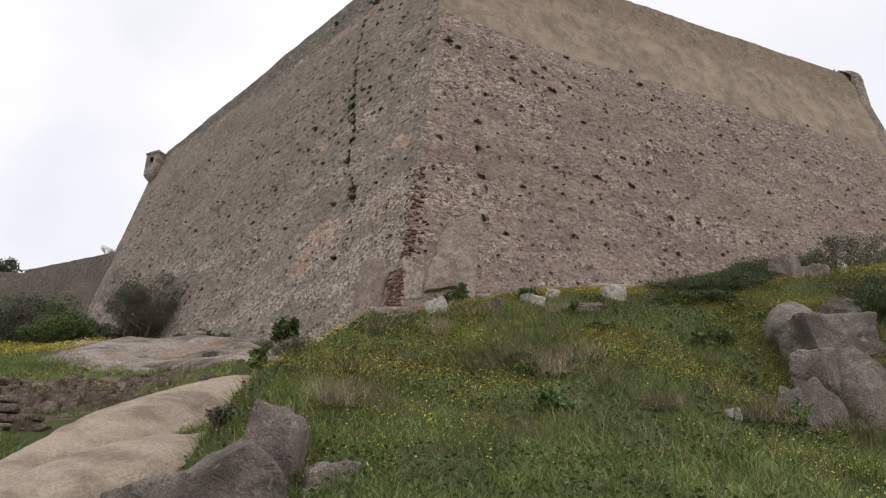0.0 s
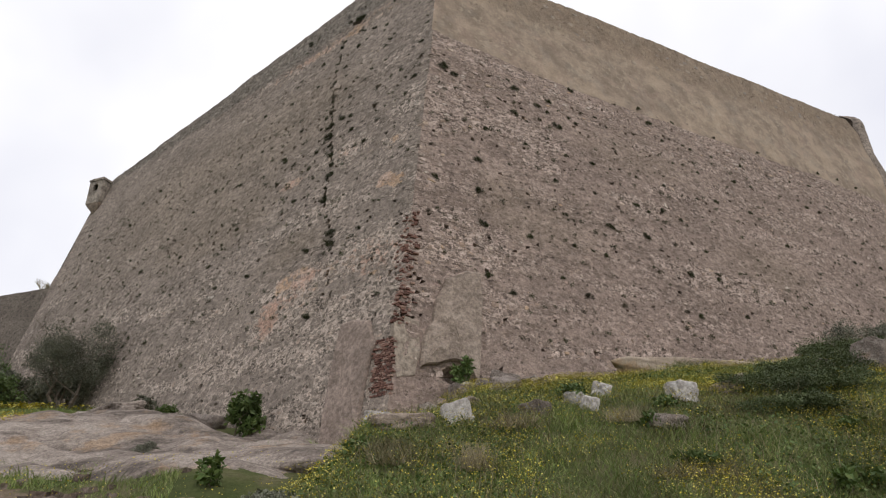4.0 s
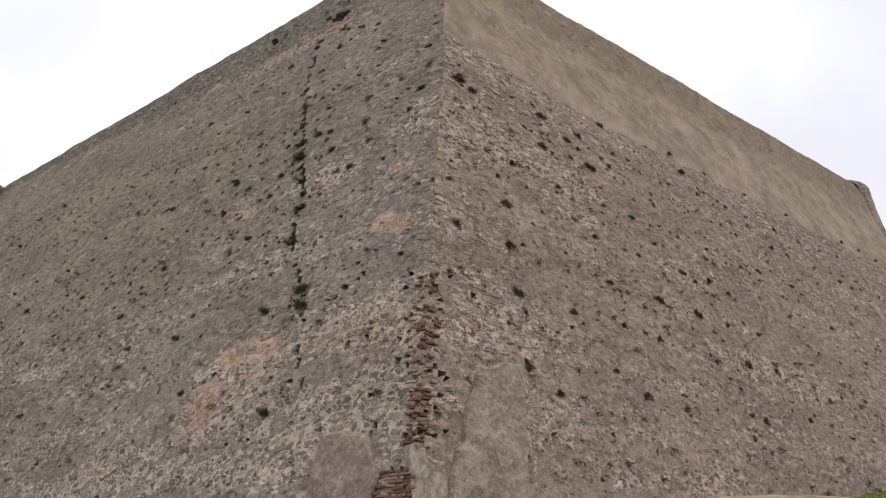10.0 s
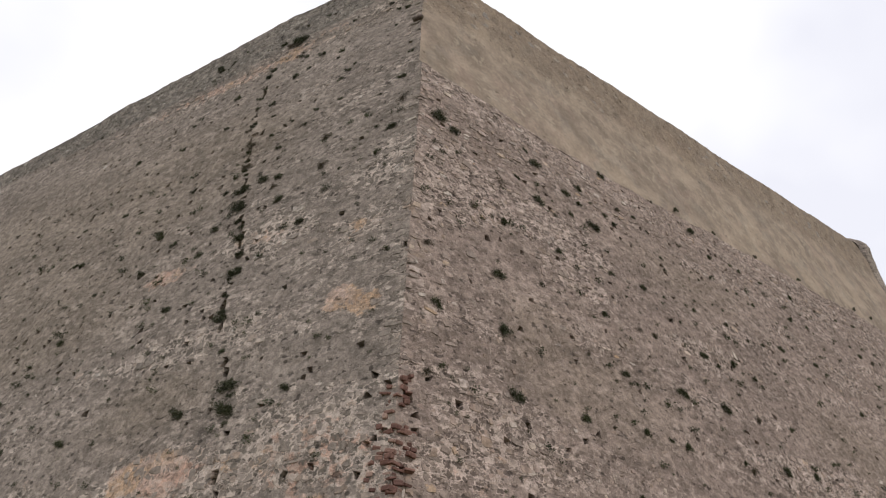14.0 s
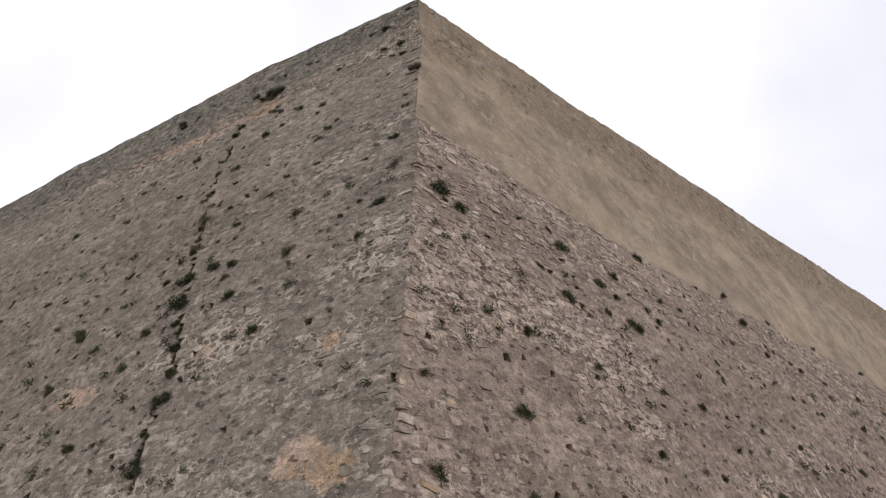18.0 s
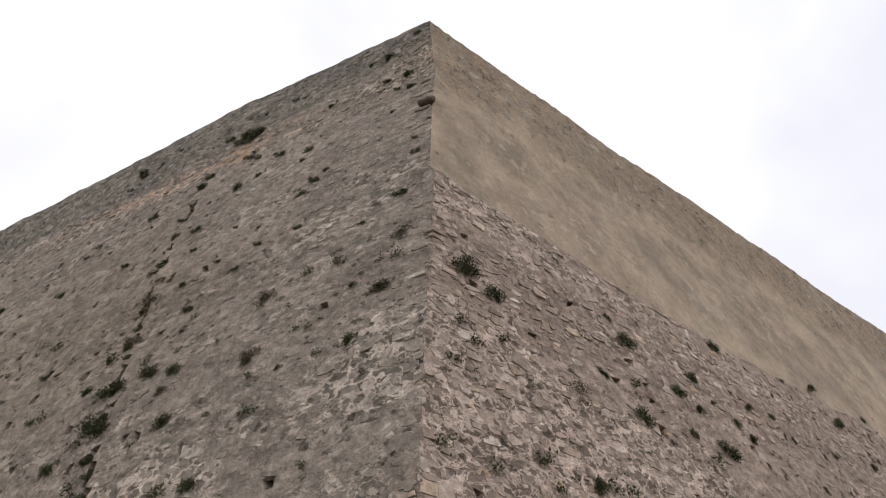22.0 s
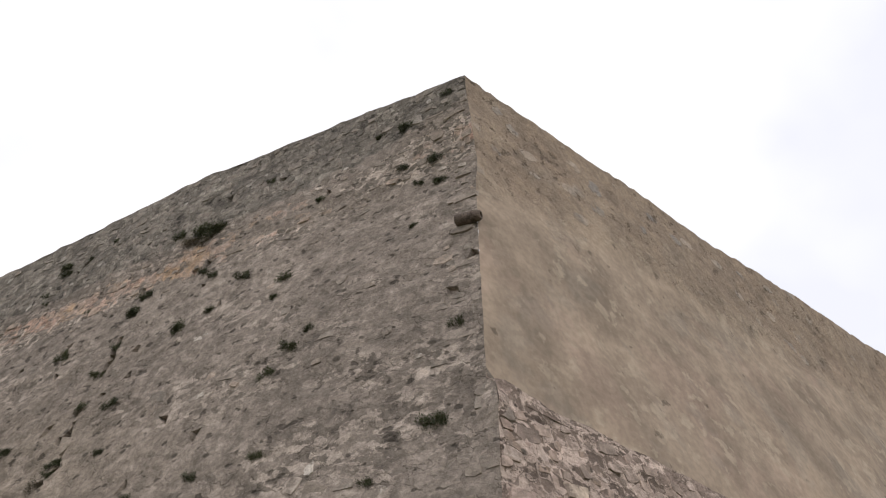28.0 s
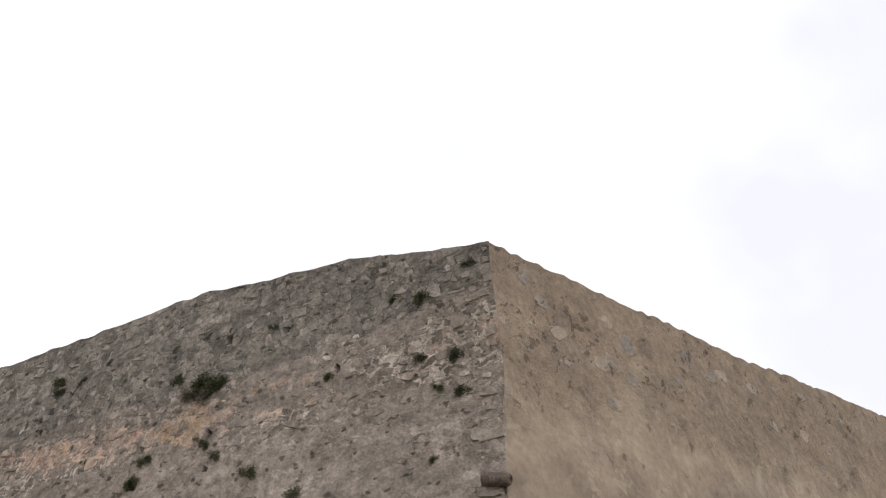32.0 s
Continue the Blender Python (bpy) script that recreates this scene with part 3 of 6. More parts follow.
def fields(side, pts):
    """How bare, pink, brown and old the face is at each point."""
    pts = np.asarray(pts, float).reshape(-1, 3)
    s, z = (pts[:, :2] - APEX) @ (D_W if side == "w" else D_S), pts[:, 2]
    spot = lambda a, b, c, d: np.exp(-0.8 * (((s - a) / c) ** 2 + ((z - b) / d) ** 2) ** 1.5)
    dull = sum(spot(*row) for row in (DULL_W if side == "w" else DULL_S)).clip(0, 1)
    bare = (0.04 if side == "w" else 0.22) + 1.15 * (vnoise(s / 3.4, z / 0.55, 31) - 0.5) + 0.3 * (vnoise(s / 0.9, z / 0.45, 32) - 0.5) - 0.45 * dull
    bare = bare + (np.clip((12.8 - z) / 1.6, 0, 1) * 0.5 if side == "w" else np.clip((z - 20.2) / 0.8, 0, 1) * 0.1)
    warm = 0.12 * np.clip((13.5 - z) / 2, 0, 1) + 0.0 * s
    for a, b, c, d, k, w in (BARE_W if side == "w" else BARE_S):
        g = spot(a, b, c, d)
        bare, warm = bare + k * g, warm + w * g
    old = 0 * s
    if side == "w":
        foot = np.interp(s, (0, 3, 8, 30), (28.25, 27.72, 27.33, 26.7))
        old = np.clip((z - foot) / 0.3, 0, 1)
        strip = np.clip(1.6 - np.abs(z - foot + 0.42) / 0.4, 0, 1) * np.clip(1.5 - s / 14, 0.2, 1)
        bare, warm = bare * (1 - 0.5 * np.clip((z - 20.3) / 1.5, 0, 1)) + 0.55 * strip * np.clip(1.5 - s / 8, 1, 1.5) + 0.3 * np.exp(-((s - 1.5) / 2.2) ** 2 - ((z - 24.9) / 1.1) ** 2) - 0.12 * np.clip((z - 20.3) / 1.5, 0, 1), warm + 0.4 * strip * (0.1 + 1.6 * vnoise(s / 1.5, z / 0.6, 33))
    return {"bare": bare, "warm": warm, "dull": dull, "old": old}


def weathered(ob, side, pts):
    for key, value in fields(side, pts).items():
        ob.data.attributes.new(key, "FLOAT", "POINT").data.foreach_set("value", np.asarray(value, np.float32))
    return ob


rng = np.random.default_rng(7)


def face_sheet(side, z_low, z_high, s_end, cell, holes):
    """A sheet of the face between two heights, with real cavities where holes() says so."""
    cols, rows = int(30 / cell), int((29 - z_low(0)) / cell) if side == "w" else int((LEDGE - z_low(0)) / cell)
    u, v = np.meshgrid(np.linspace(0, 1, cols + 1), np.linspace(0, 1, rows + 1), indexing="ij")
    s0 = u * s_end
    z = z_low(s0) + v * (z_high(s0) - z_low(s0))
    edge = corner(z)[0 if side == "w" else 1]
    s = edge + u * (s_end - edge)
    jit = (rng.random(s.shape) - 0.5) * cell * 0.75
    inner = (u > 0) & (u < 1)
    s = s + np.where(inner, jit, 0)
    z = z + np.where((v > 0) & (v < 1), (rng.random(z.shape) - 0.5) * cell * 0.75, 0)
    pts = on_face(side, s, z)
    verts = pts.reshape(-1, 3).tolist()
    idx = np.arange((cols + 1) * (rows + 1)).reshape(cols + 1, rows + 1)
    a, b, c, d = idx[:-1, :-1], idx[1:, :-1], idx[1:, 1:], idx[:-1, 1:]
    if side == "w":
        a, b, c, d = b, a, d, c
    quads = np.stack([a, b, c, d], -1).reshape(-1, 4)
    sm, zm = (s[:-1, :-1] + s[1:, 1:]) / 2, (z[:-1, :-1] + z[1:, 1:]) / 2
    hole = holes(sm, zm).reshape(-1)
    faces = quads[~hole].tolist()
    n = N_W if side == "w" else N_S
    for q in quads[hole]:
        depth = 0.10 + 0.14 * rng.random()
        if verts[q[0]][2] > 22:
            depth *= 0.4
        k = len(verts)
        mid = np.mean([verts[i] for i in q], 0)
        for i in q:
            p = np.array(verts[i]) * 0.6 + mid * 0.4
            verts.append([p[0] - depth * n[0], p[1] - depth * n[1], p[2]])
        faces.append([k, k + 1, k + 2, k + 3])
        for e in range(4):
            f = (e + 1) % 4
            faces.append([int(q[e]), int(q[f]), k + f, k + e])
    return verts, faces, np.stack([sm.reshape(-1)[hole], zm.reshape(-1)[hole]], 1)


CRACK_Z = (11.6, 12.7, 13.4, 14.2, 14.8, 15.9, 17.1, 17.6, 18.1, 19.8, 21.6, 22.8, 24.6, 26.3, 27.0)
CRACK_S = (1.4, 2.0, 2.0, 2.27, 2.6, 3.18, 3.58, 3.5, 3.56, 4.15, 4.7, 5.03, 5.48, 5.48, 5.3)


def crack_at(z):
    return np.interp(z, CRACK_Z, CRACK_S) + (vnoise(np.asarray(z) / 0.35, 0 * np.asarray(z), 77) - 0.5) * 0.12


def holes_w(s, z):
    h = rng.random(s.shape)
    dense = np.where((z > 15) & (s > 3.5), np.where(z > 24, 0.012, 0.024), 0.011) * (0.3 + 1.4 * vnoise(s / 2.5, z / 1.5, 6))
    e = s - corner(z)[0]
    dense = np.where((e < 0.45) & (e > 0.08) & (z > 23.4), 0.018, dense)
    dense = np.where((e < 0.7) & (e > 0.08) & (z > 9.5) & (z < 14.2), 0.10, dense)
    dense = np.where((e > 0.45) & (e < 3.2) & (z > 17), 0.0025, dense)
    line = (np.abs(s - crack_at(z)) < 0.05) & (z > 11.6) & (z < 26.4) & (vnoise(s * 0, z / 0.5, 5) > 0.3)
    return ((h < dense) | line) & (z < top_w(s) - 0.4) & (s < 28.8)


def holes_s(s, z):
    h = rng.random(s.shape)
    e = s - corner(z)[1]
    dense = 0.007 * (0.3 + 1.4 * vnoise(s / 2.5, z / 1.5, 8))
    dense = np.where((e < 0.7) & (z > 9.5) & (z < 14.2), 0.12, dense)
    return (h < dense) & (z < ledge_z(s) - 0.3) & (s < 27) & (e > 0.08)


def stone_layout(side, z0, z1, s_end, heights, lengths, seed):
    """Rubble in broken courses: middle, half length, half height and turn of each stone."""
    r = np.random.default_rng(seed)
    out = []
    z = z0
    while z < z1:
        h = r.uniform(*heights)
        e = float(corner(z + h / 2)[0 if side == "w" else 1])
        m = int((s_end - e) / lengths[0]) + 2
        lens = lengths[0] + (lengths[1] - lengths[0]) * r.random(m) ** 1.7
        ends = e + np.cumsum(lens * 1.04)
        starts = ends - lens
        keep = ends < s_end
        c, hl = (starts + ends)[keep] / 2, lens[keep] / 2
        n_ = len(c)
        hh = h / 2 * r.uniform(0.55, 1.25, n_)
        big = r.random(n_) < 0.05
        hh, hl = np.where(big, hh * 1.7, hh), np.where(big, hl * 1.3, hl)
        zz = z + h / 2 + (vnoise(c / 1.9, np.full_like(c, z / 3), seed) - 0.5) * 0.3 + r.uniform(-0.35, 0.35, n_) * h
        out.append(np.stack([c, zz, hl, hh, r.normal(0, 0.13, n_)], 1))
        z += h
    return np.concatenate(out)


def clear_of(lay, holes, reach=0.09):
    """Which stones leave the cavities open."""
    ok = np.ones(len(lay), bool)
    for s, z in holes:
        ok &= (np.abs(lay[:, 0] - s) > lay[:, 2] + reach * 0.4) | (np.abs(lay[:, 1] - z) > lay[:, 3] + reach * 0.4)
    return ok


RING = np.array([(-1, -0.75), (-0.3, -1), (0.75, -0.95), (1, -0.4), (0.95, 0.75), (0.1, 1), (-0.9, 0.85)])


def stone_points(side, lay, proud, seed):
    """Fourteen points of each stone: an irregular seven-sided face and its wider foot in the mortar."""
    r = np.random.default_rng(seed)
    m = len(lay)
    ring = RING[None] * (1 + (r.random((m, 7, 2)) - 0.5) * 0.5)
    ca, sa = np.cos(lay[:, 4])[:, None], np.sin(lay[:, 4])[:, None]
    ds, dz = ring[..., 0] * lay[:, None, 2], ring[..., 1] * lay[:, None, 3]
    ds, dz = ds * ca - dz * sa, ds * sa + dz * ca
    k = 0.66 + 0.24 * r.random((m, 7))
    base = rough_of(side, lay[:, 0], lay[:, 1])[:, None]
    lo, hi = -0.05, proud[:, None] + (r.random((m, 7)) - 0.5) * 0.016
    edge = corner(lay[:, 1])[0 if side == "w" else 1][:, None] - 0.05 * r.random((m, 1))
    foot = on_face(side, np.maximum(lay[:, None, 0] + ds, edge), lay[:, None, 1] + dz, base + lo, False)
    face = on_face(side, np.maximum(lay[:, None, 0] + ds * k, edge), lay[:, None, 1] + dz * k, base + hi, False)
    return np.concatenate([foot, face], 1)


SIDES = [[7, 8, 9, 10, 11, 12, 13]] + [[i, (i + 1) % 7, 7 + (i + 1) % 7, 7 + i] for i in range(7)]
FLIP = [f[::-1] for f in SIDES]


def stones_joined(name, pts, flip, material, parent, label):
    m = len(pts)
    tpl = FLIP if flip else SIDES
    many = (np.arange(m)[:, None] * 14 + np.array(tpl[0])[None]).tolist()
    four = (np.arange(m)[:, None, None] * 14 + np.array(tpl[1:])[None]).reshape(-1, 4).tolist()
    ob = piece(name, pts.reshape(-1, 3), many + four, material, parent, label, "stuff")
    return weathered(ob, "w" if flip else "s", pts.reshape(-1, 3))


def stones_single(pts, flip, material, parent):
    for p in pts:
        weathered(piece("stone", p, FLIP if flip else SIDES, material, parent), "w" if flip else "s", p)


# ---- ground ----
def bank_edge(y):
    """Where the turf bank ends and the rocky hollow begins."""
    return np.interp(y, (5, 7, 8.2, 9.5, 11, 12, 13, 14, 15, 17, 22), (-0.8, -0.9, -1.2, -2.1, -2.8, -2.7, -2.4, -2.1, -1.7, -1.3, -1.4))


def ground_z(x, y):
    x, y = np.asarray(x, float), np.asarray(y, float)
    bank = np.interp(y, (-400, -10, 0, 7, 8.3, 10, 12, 14.5, 16.5, 20, 23, 30, 45, 80), (-60, -2.6, 0.1, 1.8, 2.3, 3.15, 4.1, 5.55, 6.55, 7.5, 8.25, 9.4, 10.5, 11.5))
    hollow = np.interp(y, (-400, -10, 0, 7, 12, 17.6, 19, 25, 32, 36, 41, 60, 80), (-60, -3, -0.7, 1.2, 2.7, 4.8, 5.3, 7.55, 9.3, 10.1, 11.0, 12.5, 13))
    k = np.clip((x - bank_edge(y)) / 1.3 + 1, 0, 1)
    k = k * k * (3 - 2 * k)
    z = hollow * (1 - k) + bank * k
    z = z + 0.13 * np.clip(x, -2, 26) * np.clip((y - 12) / 10, 0, 1) * k
    dip = np.clip((0.9 - x) / 2.6, 0, 1)
    z = z - 1.25 * dip * dip * (3 - 2 * dip) * np.clip((y - 15.5) / 4.5, 0, 1) * k
    z = z - 0.31 * np.clip(x - 3.5, 0, 5) * np.clip((13.5 - y) / 3, 0, 1)
    z = z - 0.5 * np.clip((y - 19.5) / 3.5, 0, 1) * np.clip((x - 1) / 4, 0, 1) * k
    z = z + 0.5 * np.exp(-((x + 4.9) / 1.7) ** 2 - ((y - 18.0) / 1.6) ** 2)
    near = np.clip(1 - np.hypot(x, y - 20) / 90, 0, 1)
    z = z + near * ((vnoise(x / 3.1, y / 2.7, 21) - 0.5) * 0.45 + (vnoise(x / 0.9, y / 0.9, 22) - 0.5) * 0.16)
    return z


gx = np.concatenate([-np.geomspace(2500, 45, 14), np.arange(-40, 40, 0.4), np.geomspace(40, 2500, 14)])
gy = np.concatenate([-np.geomspace(2500, 12, 14), np.arange(-10, 62, 0.4), np.geomspace(62, 2500, 14)])
GX, GY = np.meshgrid(gx, gy, indexing="ij")
gi = np.arange(GX.size).reshape(GX.shape)
gq = np.stack([gi[:-1, :-1], gi[1:, :-1], gi[1:, 1:], gi[:-1, 1:]], -1).reshape(-1, 4)
tagged(piece("ground", np.stack([GX, GY, ground_z(GX, GY)], -1).reshape(-1, 3), gq, M_EARTH, smooth=True),
       "grassy hillside sloping up to the fortress wall", "hillside", kind="structure")

# ---- west face ----
wall_west = tagged(new("wall_west"), "tall battered rubble stone bastion face with plants in its joints", "fortress wall", kind="structure")
v, f, cav = face_sheet("w", lambda s: 5.5 + 0.13 * s, lambda s: top_w(s) + (vnoise(s / 0.35, s * 0, 61) - 0.5) * 0.07, END_W, 0.125, holes_w)
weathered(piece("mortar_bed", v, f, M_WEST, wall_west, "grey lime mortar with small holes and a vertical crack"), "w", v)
lay = stone_layout("w", 6.0, 29.6, END_W - 0.1, (0.09, 0.21), (0.11, 0.36), 11)
lay = lay[(lay[:, 1] + 0.9 * lay[:, 3] < top_w(lay[:, 0]) - 0.02) & (lay[:, 1] > 6.6 + 0.13 * lay[:, 0])]
lr = np.random.default_rng(12).random(len(lay))
fw = fields("w", on_face("w", lay[:, 0], lay[:, 1], 0, False))
bare = fw["bare"] + 0.75 * fw["old"] + np.where(lay[:, 0] - corner(lay[:, 1])[0] < 0.45, 0.45, 0) + np.where(lay[:, 1] > 20.3, 0.12, 0)
keep = bare + 0.7 * (lr - 0.5) > 0.36
lay = lay[keep]
lay = lay[clear_of(lay, cav)]
lr = np.random.default_rng(14).random(len(lay))
proud = -0.010 + 0.018 * lr ** 1.4 + np.where(lay[:, 1] > 27.2, 0.001, 0)
near_w = (lay[:, 0] - corner(lay[:, 1])[0] < 1.3) & (lay[:, 1] > 19.5)
pts = stone_points("w", lay, proud, 13)
near_i = np.flatnonzero(near_w)[-150:]
far_w = np.ones(len(lay), bool)
far_w[near_i] = False
stones_joined("rubble", pts[far_w], True, M_RUB_WEST, wall_west, "irregular grey and buff rubble stones set in mortar")

# ---- south face ----
wall_south = tagged(new("wall_south"), "battered rubble bastion face with tan rendered parapet above", "fortress wall", kind="structure")
v, f, cav = face_sheet("s", lambda s: 6.5 + 0.13 * s, lambda s: ledge_z(s * (1 + 1.2 / END_S) - 1.2) + (vnoise(s / 0.4, s * 0, 68) - 0.5) * 0.10 * np.clip(s / 0.6, 0, 1), END_S, 0.125, holes_s)
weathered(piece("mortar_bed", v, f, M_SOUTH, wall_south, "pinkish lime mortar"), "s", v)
lay_s = stone_layout("s", 7.0, LEDGE - 0.02, END_S - 0.1, (0.075, 0.19), (0.10, 0.38), 15)
lay_s = lay_s[(lay_s[:, 1] > 7.4 + 0.13 * lay_s[:, 0]) & (lay_s[:, 1] + 0.8 * lay_s[:, 3] < ledge_z(lay_s[:, 0]) - 0.01)]
lr = np.random.default_rng(16).random(len(lay_s))
fs_ = fields("s", on_face("s", lay_s[:, 0], lay_s[:, 1], 0, False))
keep = fs_["bare"] + np.where(lay_s[:, 1] > 20.6, 0.45, 0) + np.where(lay_s[:, 0] - corner(lay_s[:, 1])[1] < 0.5, 0.2, 0) + 0.7 * (lr - 0.5) > 0.36
lay_s = lay_s[keep]
lay_s = lay_s[clear_of(lay_s, cav)]
lr = np.random.default_rng(18).random(len(lay_s))
proud_s = -0.010 + 0.020 * lr ** 1.3 + np.where(lay_s[:, 1] > 20.4, 0.004, 0)
pts_s = stone_points("s", lay_s, proud_s, 17)
near_s = (lay_s[:, 0] - corner(lay_s[:, 1])[1] < 1.5) & (lay_s[:, 1] > 19.8)
near_j = np.flatnonzero(near_s)[-150:]
far_s = np.ones(len(lay_s), bool)
far_s[near_j] = False
stones_joined("rubble", pts_s[far_s], False, M_RUB_SOUTH, wall_south, "thin pinkish grey rubble stones laid in rough courses")

# rendered parapet: its own slightly wavy sheet above a narrow ledge
cols, rows = 520, 36
u, vv = np.meshgrid(np.linspace(0, 1, cols + 1), np.linspace(0, 1, rows + 1), indexing="ij")
zt = 28.93 - 0.18 * np.clip(u * 30 / 6.0, 0, 1) - 2.2 * np.clip((u * 30 - 28.3) / 1.7, 0, 1) ** 1.2 + (vnoise(u * 230, u * 0, 62) - 0.5) * 0.05 + (vnoise(u * 40, u * 0, 66) - 0.5) * 0.04
foot = ledge_z(-1.2 + u * (END_S + 1.2)) - 0.03 - 0.17 * np.clip(u * 40, 0, 1)
zz = foot + (vnoise(u * 22, u * 0, 63) - 0.5) * 0.06 * (1 - vv) * np.clip(u * 30, 0, 1) + vv * (zt - foot)
zc = np.maximum(zz, LEDGE)
ss = corner(zc)[1] + u * (END_S - corner(zc)[1])
soft = (1 - np.clip(u * 60, 0, 1)) * chip(zc) + np.clip(u * 60, 0, 1) * ((vnoise(ss / 1.9, zz / 1.3, 64) - 0.5) * 0.07 + (vnoise(ss / 0.4, zz / 0.5, 65) - 0.5) * 0.02)
stand = out_coat(zz) + soft
plaster_pts = np.stack([APEX[0] + ss * D_S[0] + stand * N_S[0], APEX[1] + ss * D_S[1] + stand * N_S[1], zz], -1)
idx = np.arange(u.size).reshape(u.shape)
fq = np.stack([idx[:-1, :-1], idx[1:, :-1], idx[1:, 1:], idx[:-1, 1:]], -1).reshape(-1, 4).tolist()
vl = plaster_pts.reshape(-1, 3).tolist()
piece("plaster_coat", vl, fq, M_PLASTER, wall_south, "smooth tan lime render, worn bare along its top", smooth=True)
le = float(corner(np.array(LEDGE - 0.001))[1])
s_in = le + np.linspace(0, 1, 150) * (END_S - le)
lip = ledge_z(s_in)
low, high = out_s(np.minimum(lip, LEDGE) - 0.06) - 0.03, out_coat(lip + 0.05) - 0.12
lv = [[APEX[0] + a * D_S[0] + o * N_S[0], APEX[1] + a * D_S[1] + o * N_S[1], z] for line, dz in ((low, -0.06), (high, 0.05)) for a, o, z in zip(s_in, line, lip + dz)]
piece("ledge", lv, [[i, i + 1, 151 + i, 150 + i] for i in range(149)], M_SOUTH, wall_south, "narrow ledge under the render")

# ---- tops, backs and flanks that close the bastion ----
def slab_between(name, a, b, z0, z1, thick, material, label, away):
    """An upright wall with thickness from plan point a to b."""
    a, b = Vector((*a, 0)), Vector((*b, 0))
    d = (b - a).normalized()
    n = Vector((d.y, -d.x, 0)) * (thick * away)
    bm = bmesh.new()
    cols = max(2, int((b - a).length / 0.7))
    grid = []
    for layer in (Vector((0, 0, 0)), n):
        grid.append([[bm.verts.new((a + (b - a) * (i / cols) + layer) * 1.0 + Vector((0, 0, z0 + (z1 - z0) * j / 8 + (0.10 * (noise.noise((i * 0.7, j, 3.0)) if j == 8 else 0))))) for j in range(9)] for i in range(cols + 1)])
    for L in grid:
        for i in range(cols):
            for j in range(8):
                bm.faces.new((L[i][j], L[i + 1][j], L[i + 1][j + 1], L[i][j + 1]))
    for i in range(cols):
        bm.faces.new((grid[0][i][8], grid[0][i + 1][8], grid[1][i + 1][8], grid[1][i][8]))
    for i in (0, cols):
        for j in range(8):
            bm.faces.new((grid[0][i][j], grid[0][i][j + 1], grid[1][i][j + 1], grid[1][i][j]))
    bmesh.ops.recalc_face_normals(bm, faces=bm.faces)
    return tagged(part(name, bm, material), label, "fortress wall", kind="structure")


WEST_END, SOUTH_END = APEX + D_W * END_W, APEX + D_S * END_S
sx = np.linspace(0.0, END_W, 160)
rim_a = on_face("w", sx, top_w(sx) - 0.03, -0.02, False)
rim_b = rim_a - np.array([N_W[0], N_W[1], 0]) * 1.1
top_line = np.stack([rim_a, rim_b], 1).reshape(-1, 3)
piece("coping", top_line, [[2 * i, 2 * i + 1, 2 * i + 3, 2 * i + 2] for i in range(159)], M_WEST, wall_west, "flat mortared parapet top")
top_line = [(*(APEX + D_S * s - N_S * k), 28.68 - 2.2 * max(0, (s - 28.3) / 1.7) ** 1.2) for s in np.linspace(0.0, END_S, 50) for k in (0.14, 1.2)]
piece("coping", top_line, [[2 * i, 2 * i + 2, 2 * i + 3, 2 * i + 1] for i in range(49)], M_SOUTH, wall_south, "flat mortared parapet top")
BACK_W, BACK_S = WEST_END + np.array([7.0, 27.0]), SOUTH_END + np.array([6.0, 34.0])
inner = [WEST_END + np.array([1.2, 0.2]), APEX + np.array([0.2, 1.4]), SOUTH_END + np.array([-1.0, 0.6]), BACK_S, BACK_W]
piece("terreplein", [(*p, 26.9) for p in inner], [[0, 1, 2, 3, 4]], M_EARTH)
tagged(bpy.data.objects["terreplein"], "earth platform behind the parapet", "platform", kind="structure")


def flank(name, low, high, back, label):
    """A battered flank that runs back from the end of a face."""
    zs = np.linspace(8, high, 24)
    front = np.array([low(z) for z in zs])
    rows = [[(front[i][0] * (1 - t) + back[0] * t, front[i][1] * (1 - t) + back[1] * t, zs[i]) for i in range(24)] for t in np.linspace(0, 1, 30)]
    vs = [p for r in rows for p in r]
    fs = [[i * 24 + j, (i + 1) * 24 + j, (i + 1) * 24 + j + 1, i * 24 + j + 1] for i in range(29) for j in range(23)]
    return tagged(piece(name, vs, fs, M_WEST), label, "fortress wall", kind="structure")


flank("wall_northwest", lambda z: on_face("w", END_W, z, 0, False)[:2], 27.2, BACK_W, "rubble stone flank of the bastion")
flank("wall_east", lambda z: on_face("s", END_S, z, 0, False)[:2], 26.5, BACK_S, "rubble stone flank of the bastion")
slab_between("wall_north", BACK_W, BACK_S, 8, 28, 1.0, M_WEST, "rear wall that closes the bastion", 1)
# lower curtain wall beyond the bastion and the next bastion's side
slab_between("wall_curtain", (-19.4, 51.4), (-39.0, 60.0), 6, 23.6, 1.6, M_CURTAIN, "long lower rubble curtain wall beyond the bastion", 1)
slab_between("wall_far_bastion", (-39.0, 60.2), (-66.0, 50.0), 6, 23.3, 1.6, M_CURTAIN, "side of the neighbouring stone bastion", 1)


